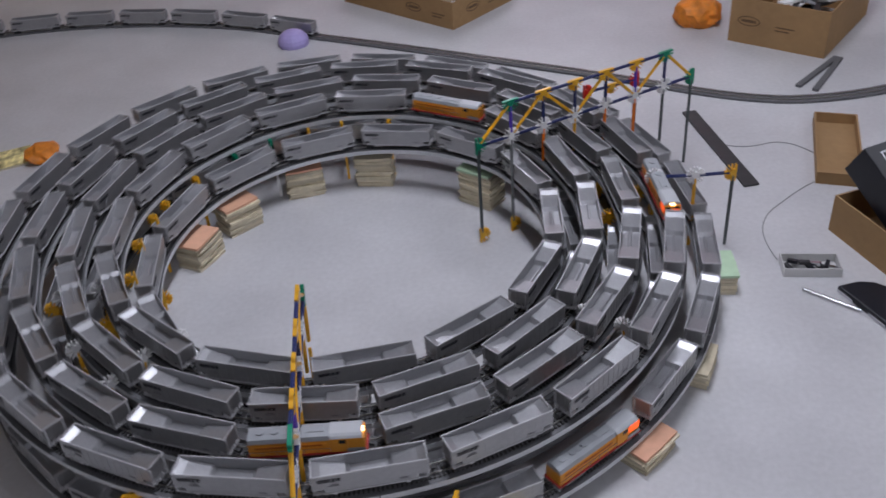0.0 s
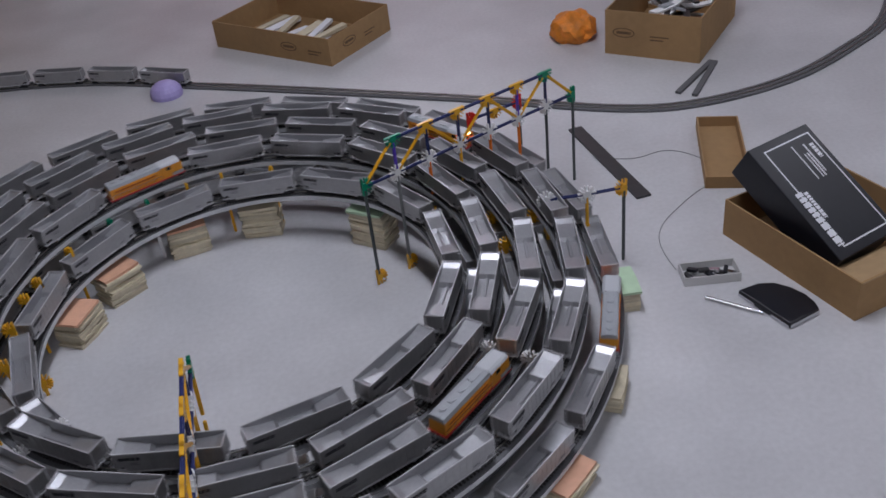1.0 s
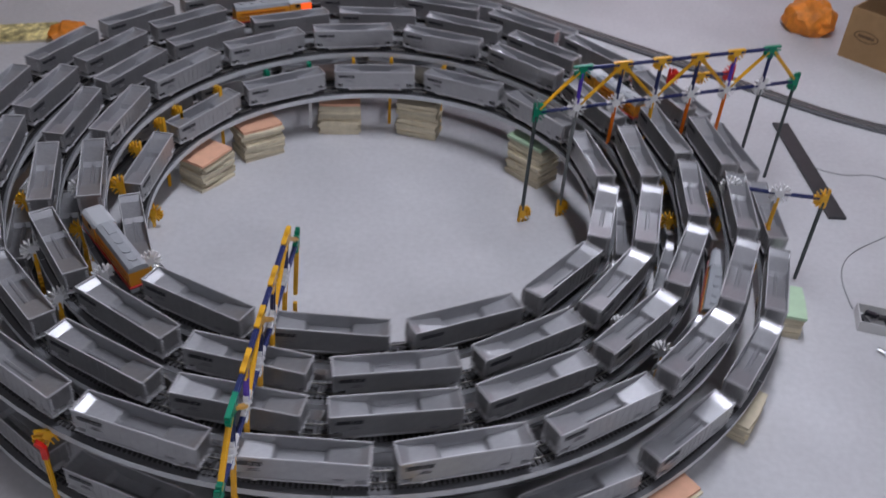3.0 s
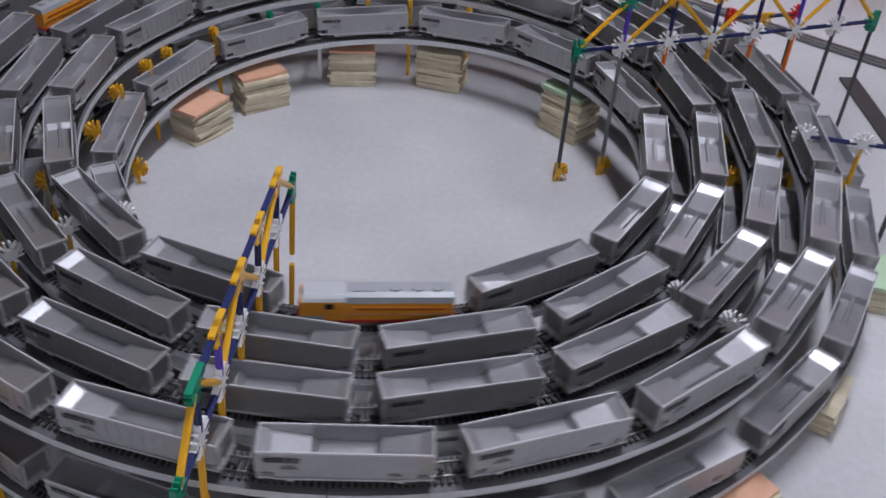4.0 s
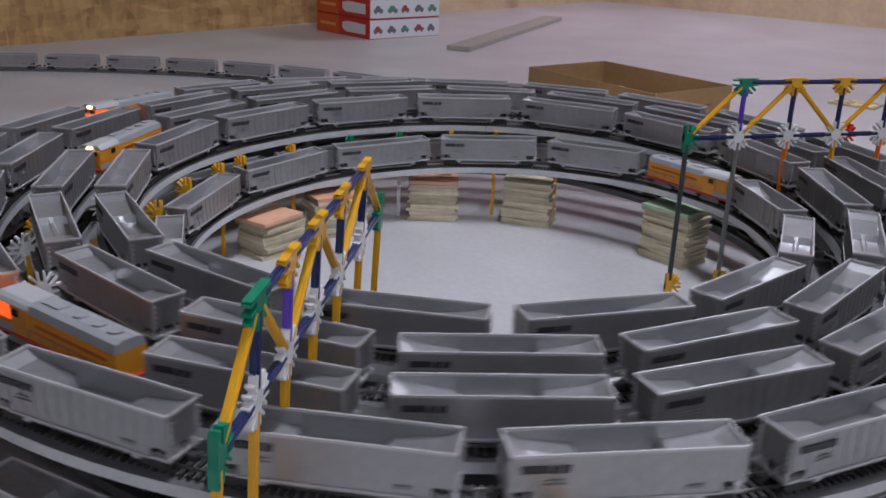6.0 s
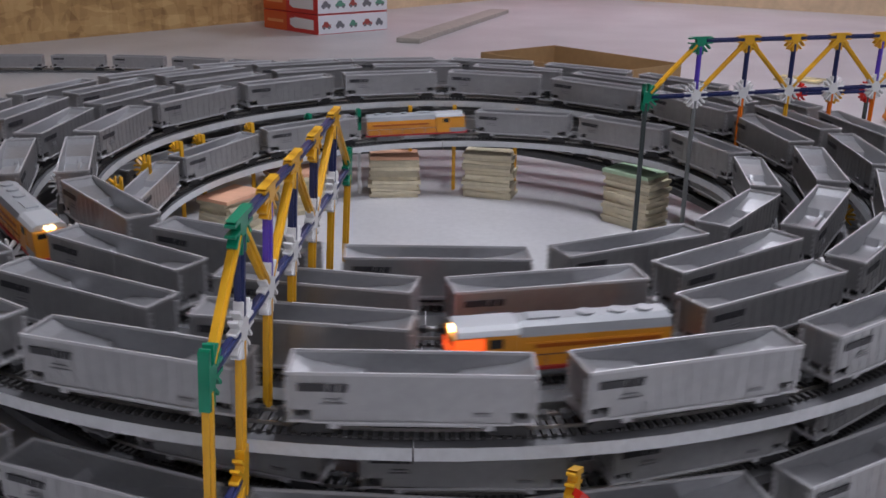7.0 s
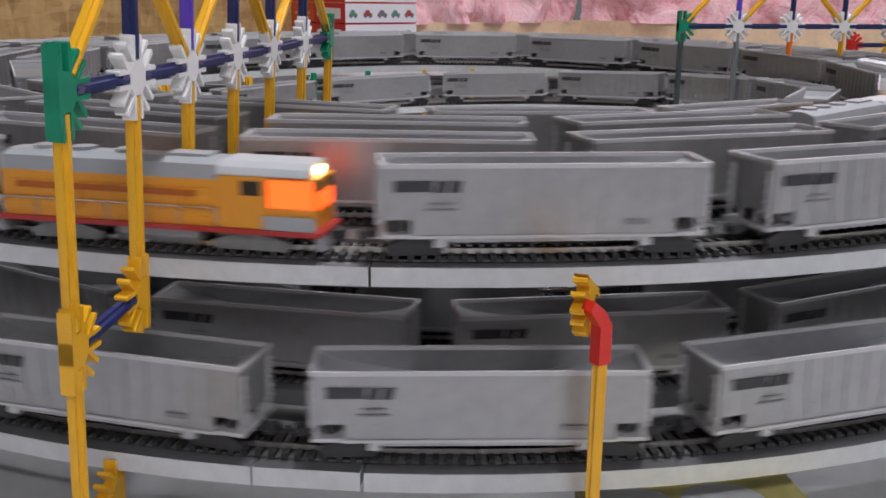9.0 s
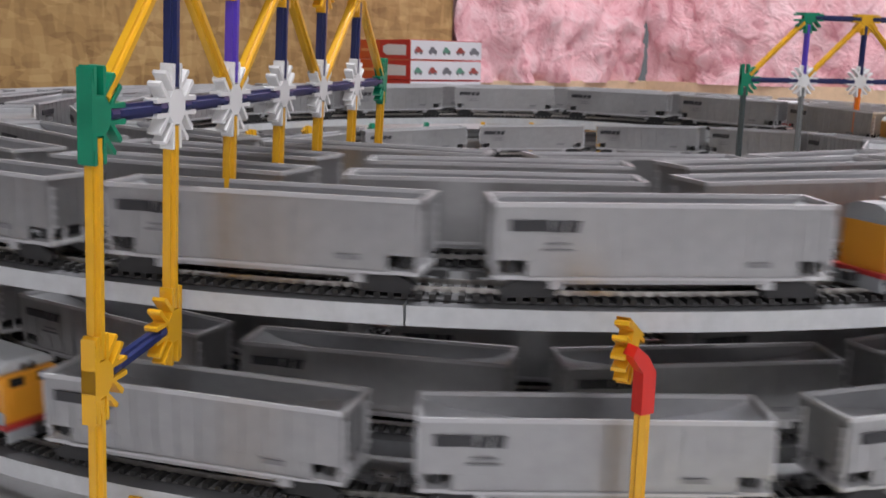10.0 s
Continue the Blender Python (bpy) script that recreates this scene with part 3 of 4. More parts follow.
def advance(t):
    """How many vehicle lengths the train has moved on, from 4.5 s."""
    even = (2.2825 * t if t < 8 else 18.26 + 2.2 * (t - 8)) - 10.27
    return even + float(np.interp(t, (5.0, 6.4, 7.4, 8.0, 9.0, 10.0), (0.0, 0.06, 0.06, 0.022, 0.020, 0.004)))


def station(k):
    k = (k + 23.0) % 146.0 - 23.0
    return float(np.interp(k, WARP_K, WARP_S))


LOCOS = {30: ("plain", False), 55: ("dark", True), 15: ("lit", True), -11: ("lit", False), -37 + 146: ("dark", False)}


def train_slots():
    return [(k + 0.5, *LOCOS.get(k, ("car", False))) for k in range(-23, 123)]


def train():
    cars = []
    protos = {"car": hopper_car(), "lit": locomotive(True), "plain": locomotive(True, False), "dark": locomotive(False, False)}
    used = set()
    for slot, kind, back in train_slots():
        proto = protos[kind]
        m = ride(station(slot + advance(0))) @ pose(0, 0, 0, 0, 0, 180 if back else 0)
        if kind in used:
            ob = copy_thing(proto, m)
        else:
            used.add(kind)
            ob = proto
            ob.matrix_basis = m
        cars.append((ob, slot, back))
    return cars


decks()
TRAIN = train()


# ---------------------------------------------------------------- toy construction rods and connectors
KH = 0.233
STEP = 0.075


def connector_mesh(name, slots, mat):
    """A flat toothed connector in its local xz plane; slots: angles in degrees from +x towards +z."""
    bm = bmesh.new()
    outline = []
    for a in slots:
        c, s = math.cos(radians(a)), math.sin(radians(a))
        for u, v in ((0.0118, -0.0045), (0.0195, -0.0049), (0.0208, -0.0042), (0.0205, -0.0024), (0.0085, -0.0026), (0.0085, 0.0026), (0.0205, 0.0024), (0.0208, 0.0042), (0.0195, 0.0049), (0.0118, 0.0045)):
            outline.append((0.9 * (u * c - v * s), 0.9 * (u * s + v * c)))
    if len(slots) < 8:
        for a, v in ((max(slots), 0.0064), (min(slots), -0.0064)):
            c, s = math.cos(radians(a)), math.sin(radians(a))
            pts = [(0.0200 * c - v * s, 0.0200 * s + v * c), (-0.0055 * c - v * s, -0.0055 * s + v * c)]
            outline += [(0.9 * p, 0.9 * q) for p, q in (pts if v > 0 else pts[::-1])]
    prism_into(bm, outline, -0.0031, 0.0031, "y")
    return mesh_of(name, bm, mat)


STAR = connector_mesh("white_star", range(0, 360, 45), M_KW)
FAN_UP = connector_mesh("yellow_fan", (180, 225, 270, 315, 360), M_KY)
HALF_Y = connector_mesh("yellow_half", (-90, -45, 0, 45, 90), M_KY)
STAR_Y = connector_mesh("yellow_star", range(0, 360, 45), M_KY)
HALF_G = connector_mesh("green_half", (-90, -45, 0, 45, 90), M_KG)
RED_HALF = connector_mesh("red_half", (-90, -45, 0, 45, 90), M_KR)
CORNER_G = connector_mesh("green_corner", (180, 225, 270, 315, 360), M_KG)


def red_clip_mesh():
    """A slim bent red clip: a short slanted head on an upright sleeve."""
    bm = bmesh.new()
    prism_into(bm, [(-0.0034, -0.017), (0.0034, -0.017), (0.0034, 0.001), (-0.001, 0.008), (-0.007, 0.013), (-0.0095, 0.009), (-0.0034, 0.001)], -0.0032, 0.0032, "y")
    return mesh_of("red_clip", bm, M_KR)


RED_CLIP = red_clip_mesh()
ROD_MATS = {"y": M_KY, "b": M_KB, "p": M_KP, "o": M_KO, "g": M_KGREY, "d": M_KDARK, "r": M_KR, "w": M_KW}
ROD_MESH = {}


def rod(parent, a, b, colour, gap=0.0085):
    """A ribbed rod between two hubs."""
    a, b = Vector(a), Vector(b)
    length = (b - a).length - 2 * gap
    key = (colour, round(length, 3))
    if key not in ROD_MESH:
        bm = bmesh.new()
        r, t = 0.0032, 0.0013
        cross = [(r, -t), (r, t), (t, t), (t, r), (-t, r), (-t, t), (-r, t), (-r, -t), (-t, -t), (-t, -r), (t, -r), (t, -t)]
        prism_into(bm, cross, -length / 2 + 0.006, length / 2 - 0.006)
        for sgn in (-1, 1):
            prism_into(bm, disc_outline(0.0033, 10), min(sgn * (length / 2 - 0.006), sgn * length / 2), max(sgn * (length / 2 - 0.006), sgn * length / 2))
        prism_into(bm, disc_outline(0.0022, 8), -length / 2 + 0.005, length / 2 - 0.005)
        ROD_MESH[key] = mesh_of("rod", bm, ROD_MATS[colour])
    m = Matrix.Translation((a + b) / 2) @ (b - a).to_track_quat("Z", "Y").to_matrix().to_4x4()
    return part("rod", ROD_MESH[key], None, parent, m=m)


def truss(name, label, m, xs, both, legs, first_top, purple, rise=STEP):
    """A toy truss in its local xz plane; xs: the hubs of its lower chord; legs: (hub, spans of length, colour, foot)."""
    br = thing(name, label, "toy bridge", "toy truss bridges", m=m)
    n = len(xs)
    hubs = [Vector((x, 0, 0)) for x in xs]
    for k, p in enumerate(hubs):
        if k in (0, n - 1):
            part("connector", HALF_G, None, br, "green corner connector", m=Matrix.Translation(p) @ pose(0, 0, 0, 0, 0, 0 if k == 0 else 180))
        else:
            part("connector", STAR, None, br, "white star connector", m=Matrix.Translation(p))
    for a, b in zip(hubs, hubs[1:]):
        rod(br, a, b, "b")
    top = [Vector((x, 0, rise)) for x in xs[1:-1]]
    for k, p in enumerate(top):
        end = k == 0 or (k == len(top) - 1 and both)
        part("connector", CORNER_G if end else FAN_UP, None, br, "green corner connector" if end else "yellow fan connector", m=Matrix.Translation(p))
        rod(br, p, hubs[k + 1], "p" if k in purple else "b")
    for a, b in zip(top, top[1:]):
        rod(br, a, b, "b")
    rod(br, hubs[0], top[0], "y")
    rod(br, hubs[-1], top[-1], "y")
    for k in range(len(top) - 1):
        down = (k % 2 == 0) == first_top
        rod(br, *((top[k], hubs[k + 2]) if down else (hubs[k + 1], top[k + 1])), "y")
    for hub, spans in legs:
        z = 0.0
        for length, colour, foot in spans:
            a = Vector((xs[hub], 0, z))
            b = Vector((xs[hub], 0, z - length))
            rod(br, a, b, colour)
            if foot:
                part("connector", HALF_Y, None, br, "yellow half connector", m=Matrix.Translation(b) @ pose(0, 0, 0, 0, 0, 180 if foot < 0 else 0))
            z -= length
    return br


FRONT = truss("toy_bridge", "toy rod truss bridge with yellow diagonals and yellow legs", pose(0.0025, 0, 0.2235, 3.0, -0.8, 91.2), (0.019, 0.082, 0.147, 0.218, 0.291, 0.372, 0.456), False,
              [(0, [(0.105, "y", 1), (0.118, "y", 0)]), (1, [(0.101, "y", -1)]), (2, [(0.100, "y", 0)]), (3, [(0.100, "y", 0)]),
               (4, [(0.100, "y", 0)]), (5, [(0.100, "y", 0)]), (6, [(0.107, "y", 0), (0.118, "y", 0)])], True, (1,), rise=0.067)
rod(FRONT, (0.019, 0, -0.105), (0.082, 0, -0.101), "b")
part("connector", HALF_Y, None, FRONT, "yellow half connector", m=pose(0.080, 0.015, -0.207, 0, 0, 180))
truss("toy_bridge", "toy rod truss bridge with white stars and grey and orange legs", pose(0.325, 0.887, KH, 0, 0, 24.3), [0.0785 * k for k in range(8)], True,
      [(0, [(0.216, "d", 1)]), (1, [(0.216, "g", 1)]), (2, [(0.107, "o", 0), (0.107, "y", 0)]), (3, [(0.107, "y", 0), (0.107, "y", 0)]), (4, [(0.107, "o", 0), (0.107, "y", 0)]),
       (5, [(0.107, "o", 0), (0.107, "y", 0)]), (6, [(0.227, "d", 0)]), (7, [(0.227, "d", 0)])], False, (0, 4))


def side_gantry():
    g = thing("toy_gantry", "small toy rod gantry with white stars over outer track", "toy gantry")
    hubs = [Vector((0.662, 0.796, 0.178)), Vector((0.742, 0.787, 0.178)), Vector((0.817, 0.785, 0.178))]
    for p, me, lb in zip(hubs, (STAR, STAR, HALF_Y), ("white star connector", "white star connector", "yellow half connector")):
        part("connector", me, None, g, lb, m=Matrix.Translation(p) @ pose(0, 0, 0, 0, 0, 0 if me is STAR else 180))
    rod(g, hubs[0], hubs[1], "b")
    rod(g, hubs[1], hubs[2], "b")
    rod(g, hubs[2], hubs[2] - Vector((0, 0, 0.178)), "d", 0.006)
    for p in hubs[:2]:
        rod(g, p, p - Vector((0, 0, 0.172)), "y", 0.006)
        part("connector", HALF_Y, None, g, "yellow half connector", m=Matrix.Translation(p - Vector((0, 0, 0.085))) @ pose(0, 0, 0, 0, 0, 90))


side_gantry()


def far_gantry():
    """A low beam across the outermost track, on two posts, with red clips at its ends."""
    g = thing("toy_gantry", "small toy rod gantry with red clips over outer track", "toy gantry")
    hubs = [Vector((0.595, 1.140, 0.204)), Vector((0.660, 1.163, 0.204)), Vector((0.722, 1.186, 0.204))]
    turn = math.degrees(math.atan2(hubs[2].y - hubs[0].y, hubs[2].x - hubs[0].x))
    part("connector", FAN_UP, None, g, "yellow fan connector", m=Matrix.Translation(hubs[1]) @ pose(0, 0, 0, 0, 0, turn))
    rod(g, hubs[0], hubs[1], "b")
    rod(g, hubs[1], hubs[2], "b")
    for p, flip in ((hubs[0], 0), (hubs[2], 180)):
        part("connector", RED_HALF, None, g, "red half connector", m=Matrix.Translation(p) @ pose(0, 0, 0, 0, 0, turn + flip))
        rod(g, p, Vector((p.x, p.y, 0.0)), "d", 0.006)


far_gantry()


def toy_post(x, y, top, turn, colour, cap, cap_label, low=None):
    """A single toy rod post on the floor with a connector on top, and perhaps a yellow one lower."""
    p = thing("toy_post", f"toy rod post with {cap_label} between the tracks", "toy post", "toy posts under the deck", m=pose(x, y, 0, 0, 0, turn))
    rod(p, (0, 0, -0.006), (0, 0, top), colour, 0.006)
    part("connector", cap, None, p, cap_label, m=pose(0, 0, top, 0, 90 if cap is HALF_Y else 0, 0))
    if low:
        part("connector", HALF_Y, None, p, "yellow half connector", m=pose(0, 0, low, 0, 0, 90))


for x, y in ((-0.465, 0.629), (-0.400, 0.645), (-0.284, 0.437), (-0.404, 0.480), (-0.232, 0.478), (-0.326, 0.380), (0.455, 0.439), (0.510, 0.395)):
    toy_post(x, y, 0.146, math.degrees(math.atan2(y - CY, x - CX)), "y", STAR, "white star connector", 0.095)
for x, y in ((-0.383, 0.592), (-0.498, 0.652), (0.572, 0.781), (0.575, 0.890), (0.653, 0.860), (-0.333, 0.757)):
    toy_post(x, y, 0.105 if x != -0.333 else 0.030, math.degrees(math.atan2(y - CY, x - CX)), "y", STAR_Y, "yellow star connector", 0.060 if x != -0.333 else None)
for a, colour in ((141, "y"), (155, "y"), (162, "y"), (174, "y"), (189, "y"), (126, "g"), (114, "g"), (102, "y"), (92, "y"), (78, "y")):
    r, z = np.interp(1080 + a, [k[0] for k in LOOP_KEYS], [k[1] for k in LOOP_KEYS]) - 0.0330, np.interp(1080 + a, [k[0] for k in LOOP_KEYS], [k[2] for k in LOOP_KEYS]) - 0.0098 - 0.0150
    ob = thing("toy_support", ("green" if colour == "g" else "yellow") + " toy connector and post propping the upper deck", "toy support", "toy supports of the deck",
               m=pose(CX + r * math.cos(radians(a)), CY + r * math.sin(radians(a)), 0, 0, 0, a + 180))
    rod(ob, (0, 0, -0.006), (0, 0, z), "y" if colour == "y" else "w", 0.006)
    part("connector", HALF_Y if colour == "y" else HALF_G, None, ob, m=pose(0, 0, z, 0, 0, 180))


def toy_bracket(x, y, z, turn):
    b = thing("toy_bracket", "yellow and red toy connectors clipped to deck edge", "toy bracket", "toy brackets", m=pose(x, y, 0, 0, 0, turn))
    part("connector", HALF_Y, None, b, "yellow half connector", m=pose(0, -0.008, z - 0.002, 0, -22, 0) @ pose(0, 0, 0, 50, 0, 0) @ pose(0, 0, 0, 0, 0, 62) @ pose(0, 0, 0, 0, 170, 0))
    part("clip", RED_CLIP, None, b, "red angled clip", m=pose(0.006, -0.022, z - 0.012, 0, 0, 35))
    rod(b, (0.006, -0.022, z - 0.018), (0.006, -0.022, -0.006), "y", 0.006)


toy_bracket(0.204, 0.098, 0.134, 5)
toy_bracket(-0.247, 0.168, 0.128, -27)


# ---------------------------------------------------------------- paper stacks
def paper_stack(x, y, turn, w, d, h, top, label, seed):
    rnd = random.Random(seed)
    st = thing("paper_stack", label, "paper stack", "stacks of paper under the deck", m=pose(x, y, 0, 0, 0, turn))
    n = max(3, round(h / 0.006))
    for k in range(n):
        bm = bmesh.new()
        dx, dy = rnd.uniform(-0.004, 0.004), rnd.uniform(-0.004, 0.004)
        z0, z1 = h * k / n, h * (k + 1) / n - 0.0006
        c = [(-w / 2 + dx, -d / 2 + dy), (w / 2 + dx, -d / 2 + dy), (w / 2 + dx, d / 2 + dy), (-w / 2 + dx, d / 2 + dy)]
        bulge = rnd.uniform(0.0, 0.003)
        c.insert(1, (dx + rnd.uniform(-0.01, 0.01), -d / 2 + dy - bulge))
        prism_into(bm, c, z0, z1)
        part("booklet", bm, top if k == n - 1 else M_PAPER, st, m=pose(0, 0, 0, 0, 0, rnd.uniform(-4, 4)))
    return st


for x, y, turn, h, mt, lb in ((-0.284, 0.930, 62, 0.060, M_PAPERPINK, "low stack of salmon covered booklets"), (-0.214, 1.046, 38, 0.068, M_PAPERPINK, "stack of salmon covered booklets"),
                              (-0.068, 1.172, 10, 0.073, M_PAPERPINK, "stack of booklets with salmon cover"), (0.101, 1.187, -8, 0.079, M_PAPER, "stack of cream paper booklets"),
                              (0.342, 1.053, -40, 0.089, M_PAPERGREEN, "tall stack of cream booklets, green cover"), (0.763, 0.668, 84, 0.046, M_PAPERGREEN, "low stack of pale green booklets"),
                              (0.645, 0.428, 62, 0.036, M_PAPER, "low stack of white booklets"), (0.515, 0.258, 42, 0.033, M_PAPERPINK, "low stack of salmon booklets")):
    paper_stack(x, y, turn, 0.085, 0.06, h, mt, lb, int(1000 * (x + 2)))


def comic_cover():
    bk = thing("comic_book", "yellow comic book with a pale patterned cover", "book", m=pose(0.272, 0.112, 0, 0, 0, 14))
    bm = bmesh.new()
    box_into(bm, (-0.057, -0.045, 0), (0.057, 0.045, 0.010))
    part("pages", bm, M_PAPER, bk)
    bm = bmesh.new()
    box_into(bm, (-0.059, -0.047, 0.010), (0.059, 0.047, 0.0112))
    part("cover", bm, material("yellow_cover", (0.72, 0.64, 0.24), 0.35, grain=0.12, scale=60, blotch=0.2, blotch_scale=40), bk, "glossy yellow cover")
    for x, r in ((-0.034, 0.020), (0.014, 0.020)):
        bm = bmesh.new()
        prism_into(bm, [(x + 1.15 * u, v + 0.016) for u, v in disc_outline(r, 18)], 0.0112, 0.0115)
        part("printed_disc", bm, M_WHITEINK, bk)
    for x, y, turn, lb in ((-0.88, 1.47, 20, "yellow and black printed booklet on the floor"), (1.02, 2.66, -30, "pale booklet lying on the floor")):
        b2 = thing("booklet", lb, "booklet", m=pose(x, y, 0, 0, 0, turn))
        bm = bmesh.new()
        box_into(bm, (-0.07, -0.05, 0), (0.07, 0.05, 0.006))
        part("pages", bm, M_PAPER, b2)
        bm = bmesh.new()
        box_into(bm, (-0.07, -0.05, 0.0061), (0.07, 0.05, 0.007))
        part("cover", bm, material("printed_cover", (0.55, 0.48, 0.22), 0.5, grain=0.5, scale=60, blotch=0.5, blotch_scale=30), b2)


comic_cover()


# ---------------------------------------------------------------- cartons and things on the floor
def carton(name, m, w, d, h, label, t=0.004, flaps=()):
    """An open cardboard box, origin at the middle of its base; flaps: (side, length, angle)."""
    bx = thing(name, label, "cardboard box", m=m)
    bm = bmesh.new()
    box_into(bm, (-w / 2, -d / 2, 0.0), (w / 2, d / 2, t))
    part("base", bm, M_CARDB, bx)
    for a, b in (((-w / 2, -d / 2), (w / 2, -d / 2 + t)), ((-w / 2, d / 2 - t), (w / 2, d / 2)), ((-w / 2, -d / 2 + t), (-w / 2 + t, d / 2 - t)), ((w / 2 - t, -d / 2 + t), (w / 2, d / 2 - t))):
        bm = bmesh.new()
        box_into(bm, (*a, t), (*b, h))
        part("side", bm, M_CARDB, bx)
    for side, length, ang in flaps:
        bm = bmesh.new()
        ln = w if side in "ns" else d
        box_into(bm, (-ln / 2 + 0.004, 0, 0), (ln / 2 - 0.004, t * 0.8, length))
        at = {"s": pose(0, -d / 2, h, 0, 0, 0), "n": pose(0, d / 2, h, 0, 0, 180), "e": pose(w / 2, 0, h, 0, 0, 90), "w": pose(-w / 2, 0, h, 0, 0, -90)}[side]
        part("flap", bm, M_CARDIN, bx, "folded out flap", m=at @ pose(0, 0, 0, ang, 0, 0))
    return bx


carton("cardboard_box", pose(0.300, 2.375, 0, 0, 0, -45), 0.50, 0.32, 0.09, "shallow open brown cardboard box holding track pieces")
carton("cardboard_box", pose(1.395, 1.858, 0, 0, 0, -41.5), 0.285, 0.38, 0.135, "open brown cardboard box full of grey track")
carton("cardboard_box", pose(1.226, 0.672, 0, 0, 0, -75.5), 0.352, 0.28, 0.085, "open brown cardboard box with a black carton inside", flaps=(("e", 0.10, -112),))
carton("cardboard_box", pose(1.193, 1.110, 0, 0, 0, 69), 0.30, 0.10, 0.03, "small flat open cardboard tray")


def printed_marks(at, w, d, faces):
    """Brown printing on a carton's sides: an oval with a bar through it, and two short lines; faces: s or e."""
    ink = material("brown_carton_ink", (0.13, 0.075, 0.035), 0.8, grain=0.2, scale=120)
    tag = thing("carton_print", "dark brown printing on the sides of a carton", "print", "carton prints", m=at)
    for face, u0, z0 in faces:
        m = pose(0, -d / 2 - 0.0006, 0) if face == "s" else pose(w / 2 + 0.0006, 0, 0, 0, 0, 90)
        bm = bmesh.new()
        outer = [(u0 + 0.034 * math.cos(a), z0 + 0.015 * math.sin(a)) for a in (2 * math.pi * k / 20 for k in range(20))]
        inner = [(u0 + 0.030 * math.cos(a), z0 + 0.012 * math.sin(a)) for a in (2 * math.pi * k / 20 for k in range(20))]
        vo, vi = [bm.verts.new((u, 0, z)) for u, z in outer], [bm.verts.new((u, 0, z)) for u, z in inner]
        for k in range(20):
            bm.faces.new((vo[k], vo[(k + 1) % 20], vi[(k + 1) % 20], vi[k]))
        part("printed_oval", bm, ink, tag, m=m)
        for ua, ub, za, zb in ((u0 - 0.022, u0 + 0.022, z0 - 0.004, z0 + 0.004), (u0 + 0.080, u0 + 0.135, z0 - 0.006, z0 - 0.002), (u0 + 0.080, u0 + 0.120, z0 - 0.016, z0 - 0.012)):
            bm = bmesh.new()
            box_into(bm, (ua, -0.0002, za), (ub, 0.0002, zb))
            part("lettering_bar", bm, ink, tag, m=m)


printed_marks(pose(1.395, 1.858, 0, 0, 0, -41.5), 0.285, 0.38, (("s", -0.085, 0.070),))
printed_marks(pose(0.300, 2.375, 0, 0, 0, -45), 0.50, 0.32, (("e", -0.06, 0.048), ("s", 0.08, 0.045)))


def box_contents():
    rnd = random.Random(21)
    for k in range(9):
        bm = bmesh.new()
        w = rnd.uniform(0.02, 0.035)
        box_into(bm, (-0.10, -w / 2, 0), (0.10, w / 2, 0.012))
        x = -0.17 + 0.042 * k
        simple("paper_sleeve", bm, M_WHITEINK if k % 2 else M_PAPER, "pale printed paper sleeve lying in box", "paper", "sleeves in the box",
               m=pose(0.300, 2.375, 0.006, 0, 0, -45) @ pose(x, rnd.uniform(-0.02, 0.02), rnd.uniform(0, 0.012), 6, rnd.uniform(-8, 8), 90 + rnd.uniform(-12, 12)))
    for k in range(16):
        bm = bmesh.new()
        n, r = 8, 0.16
        rows = []
        for q in range(n + 1):
            a = radians(-38 + 76 * q / n)
            rows.append([bm.verts.new((r * math.sin(a), r * (1 - math.cos(a)) + o, z)) for o, z in ((-0.011, 0), (0.011, 0), (0.011, 0.006), (-0.011, 0.006))])
        for a, b in zip(rows, rows[1:]):
            for q in range(4):
                bm.faces.new((a[q], a[(q + 1) % 4], b[(q + 1) % 4], b[q]))
        bm.faces.new(rows[0])
        bm.faces.new(rows[-1][::-1])
        simple("curved_track", bm, (M_STEEL, M_LGREY, M_LAMPBODY)[k % 3], "loose curved track piece piled in box", "track piece", "track in the box",
               m=pose(1.395, 1.858, 0.045 + 0.005 * k, 0, 0, -41.5) @ pose(rnd.uniform(-0.03, 0.03), rnd.uniform(-0.06, 0.02), 0, rnd.uniform(-14, 14), rnd.uniform(-10, 10), rnd.uniform(0, 360)))


box_contents()


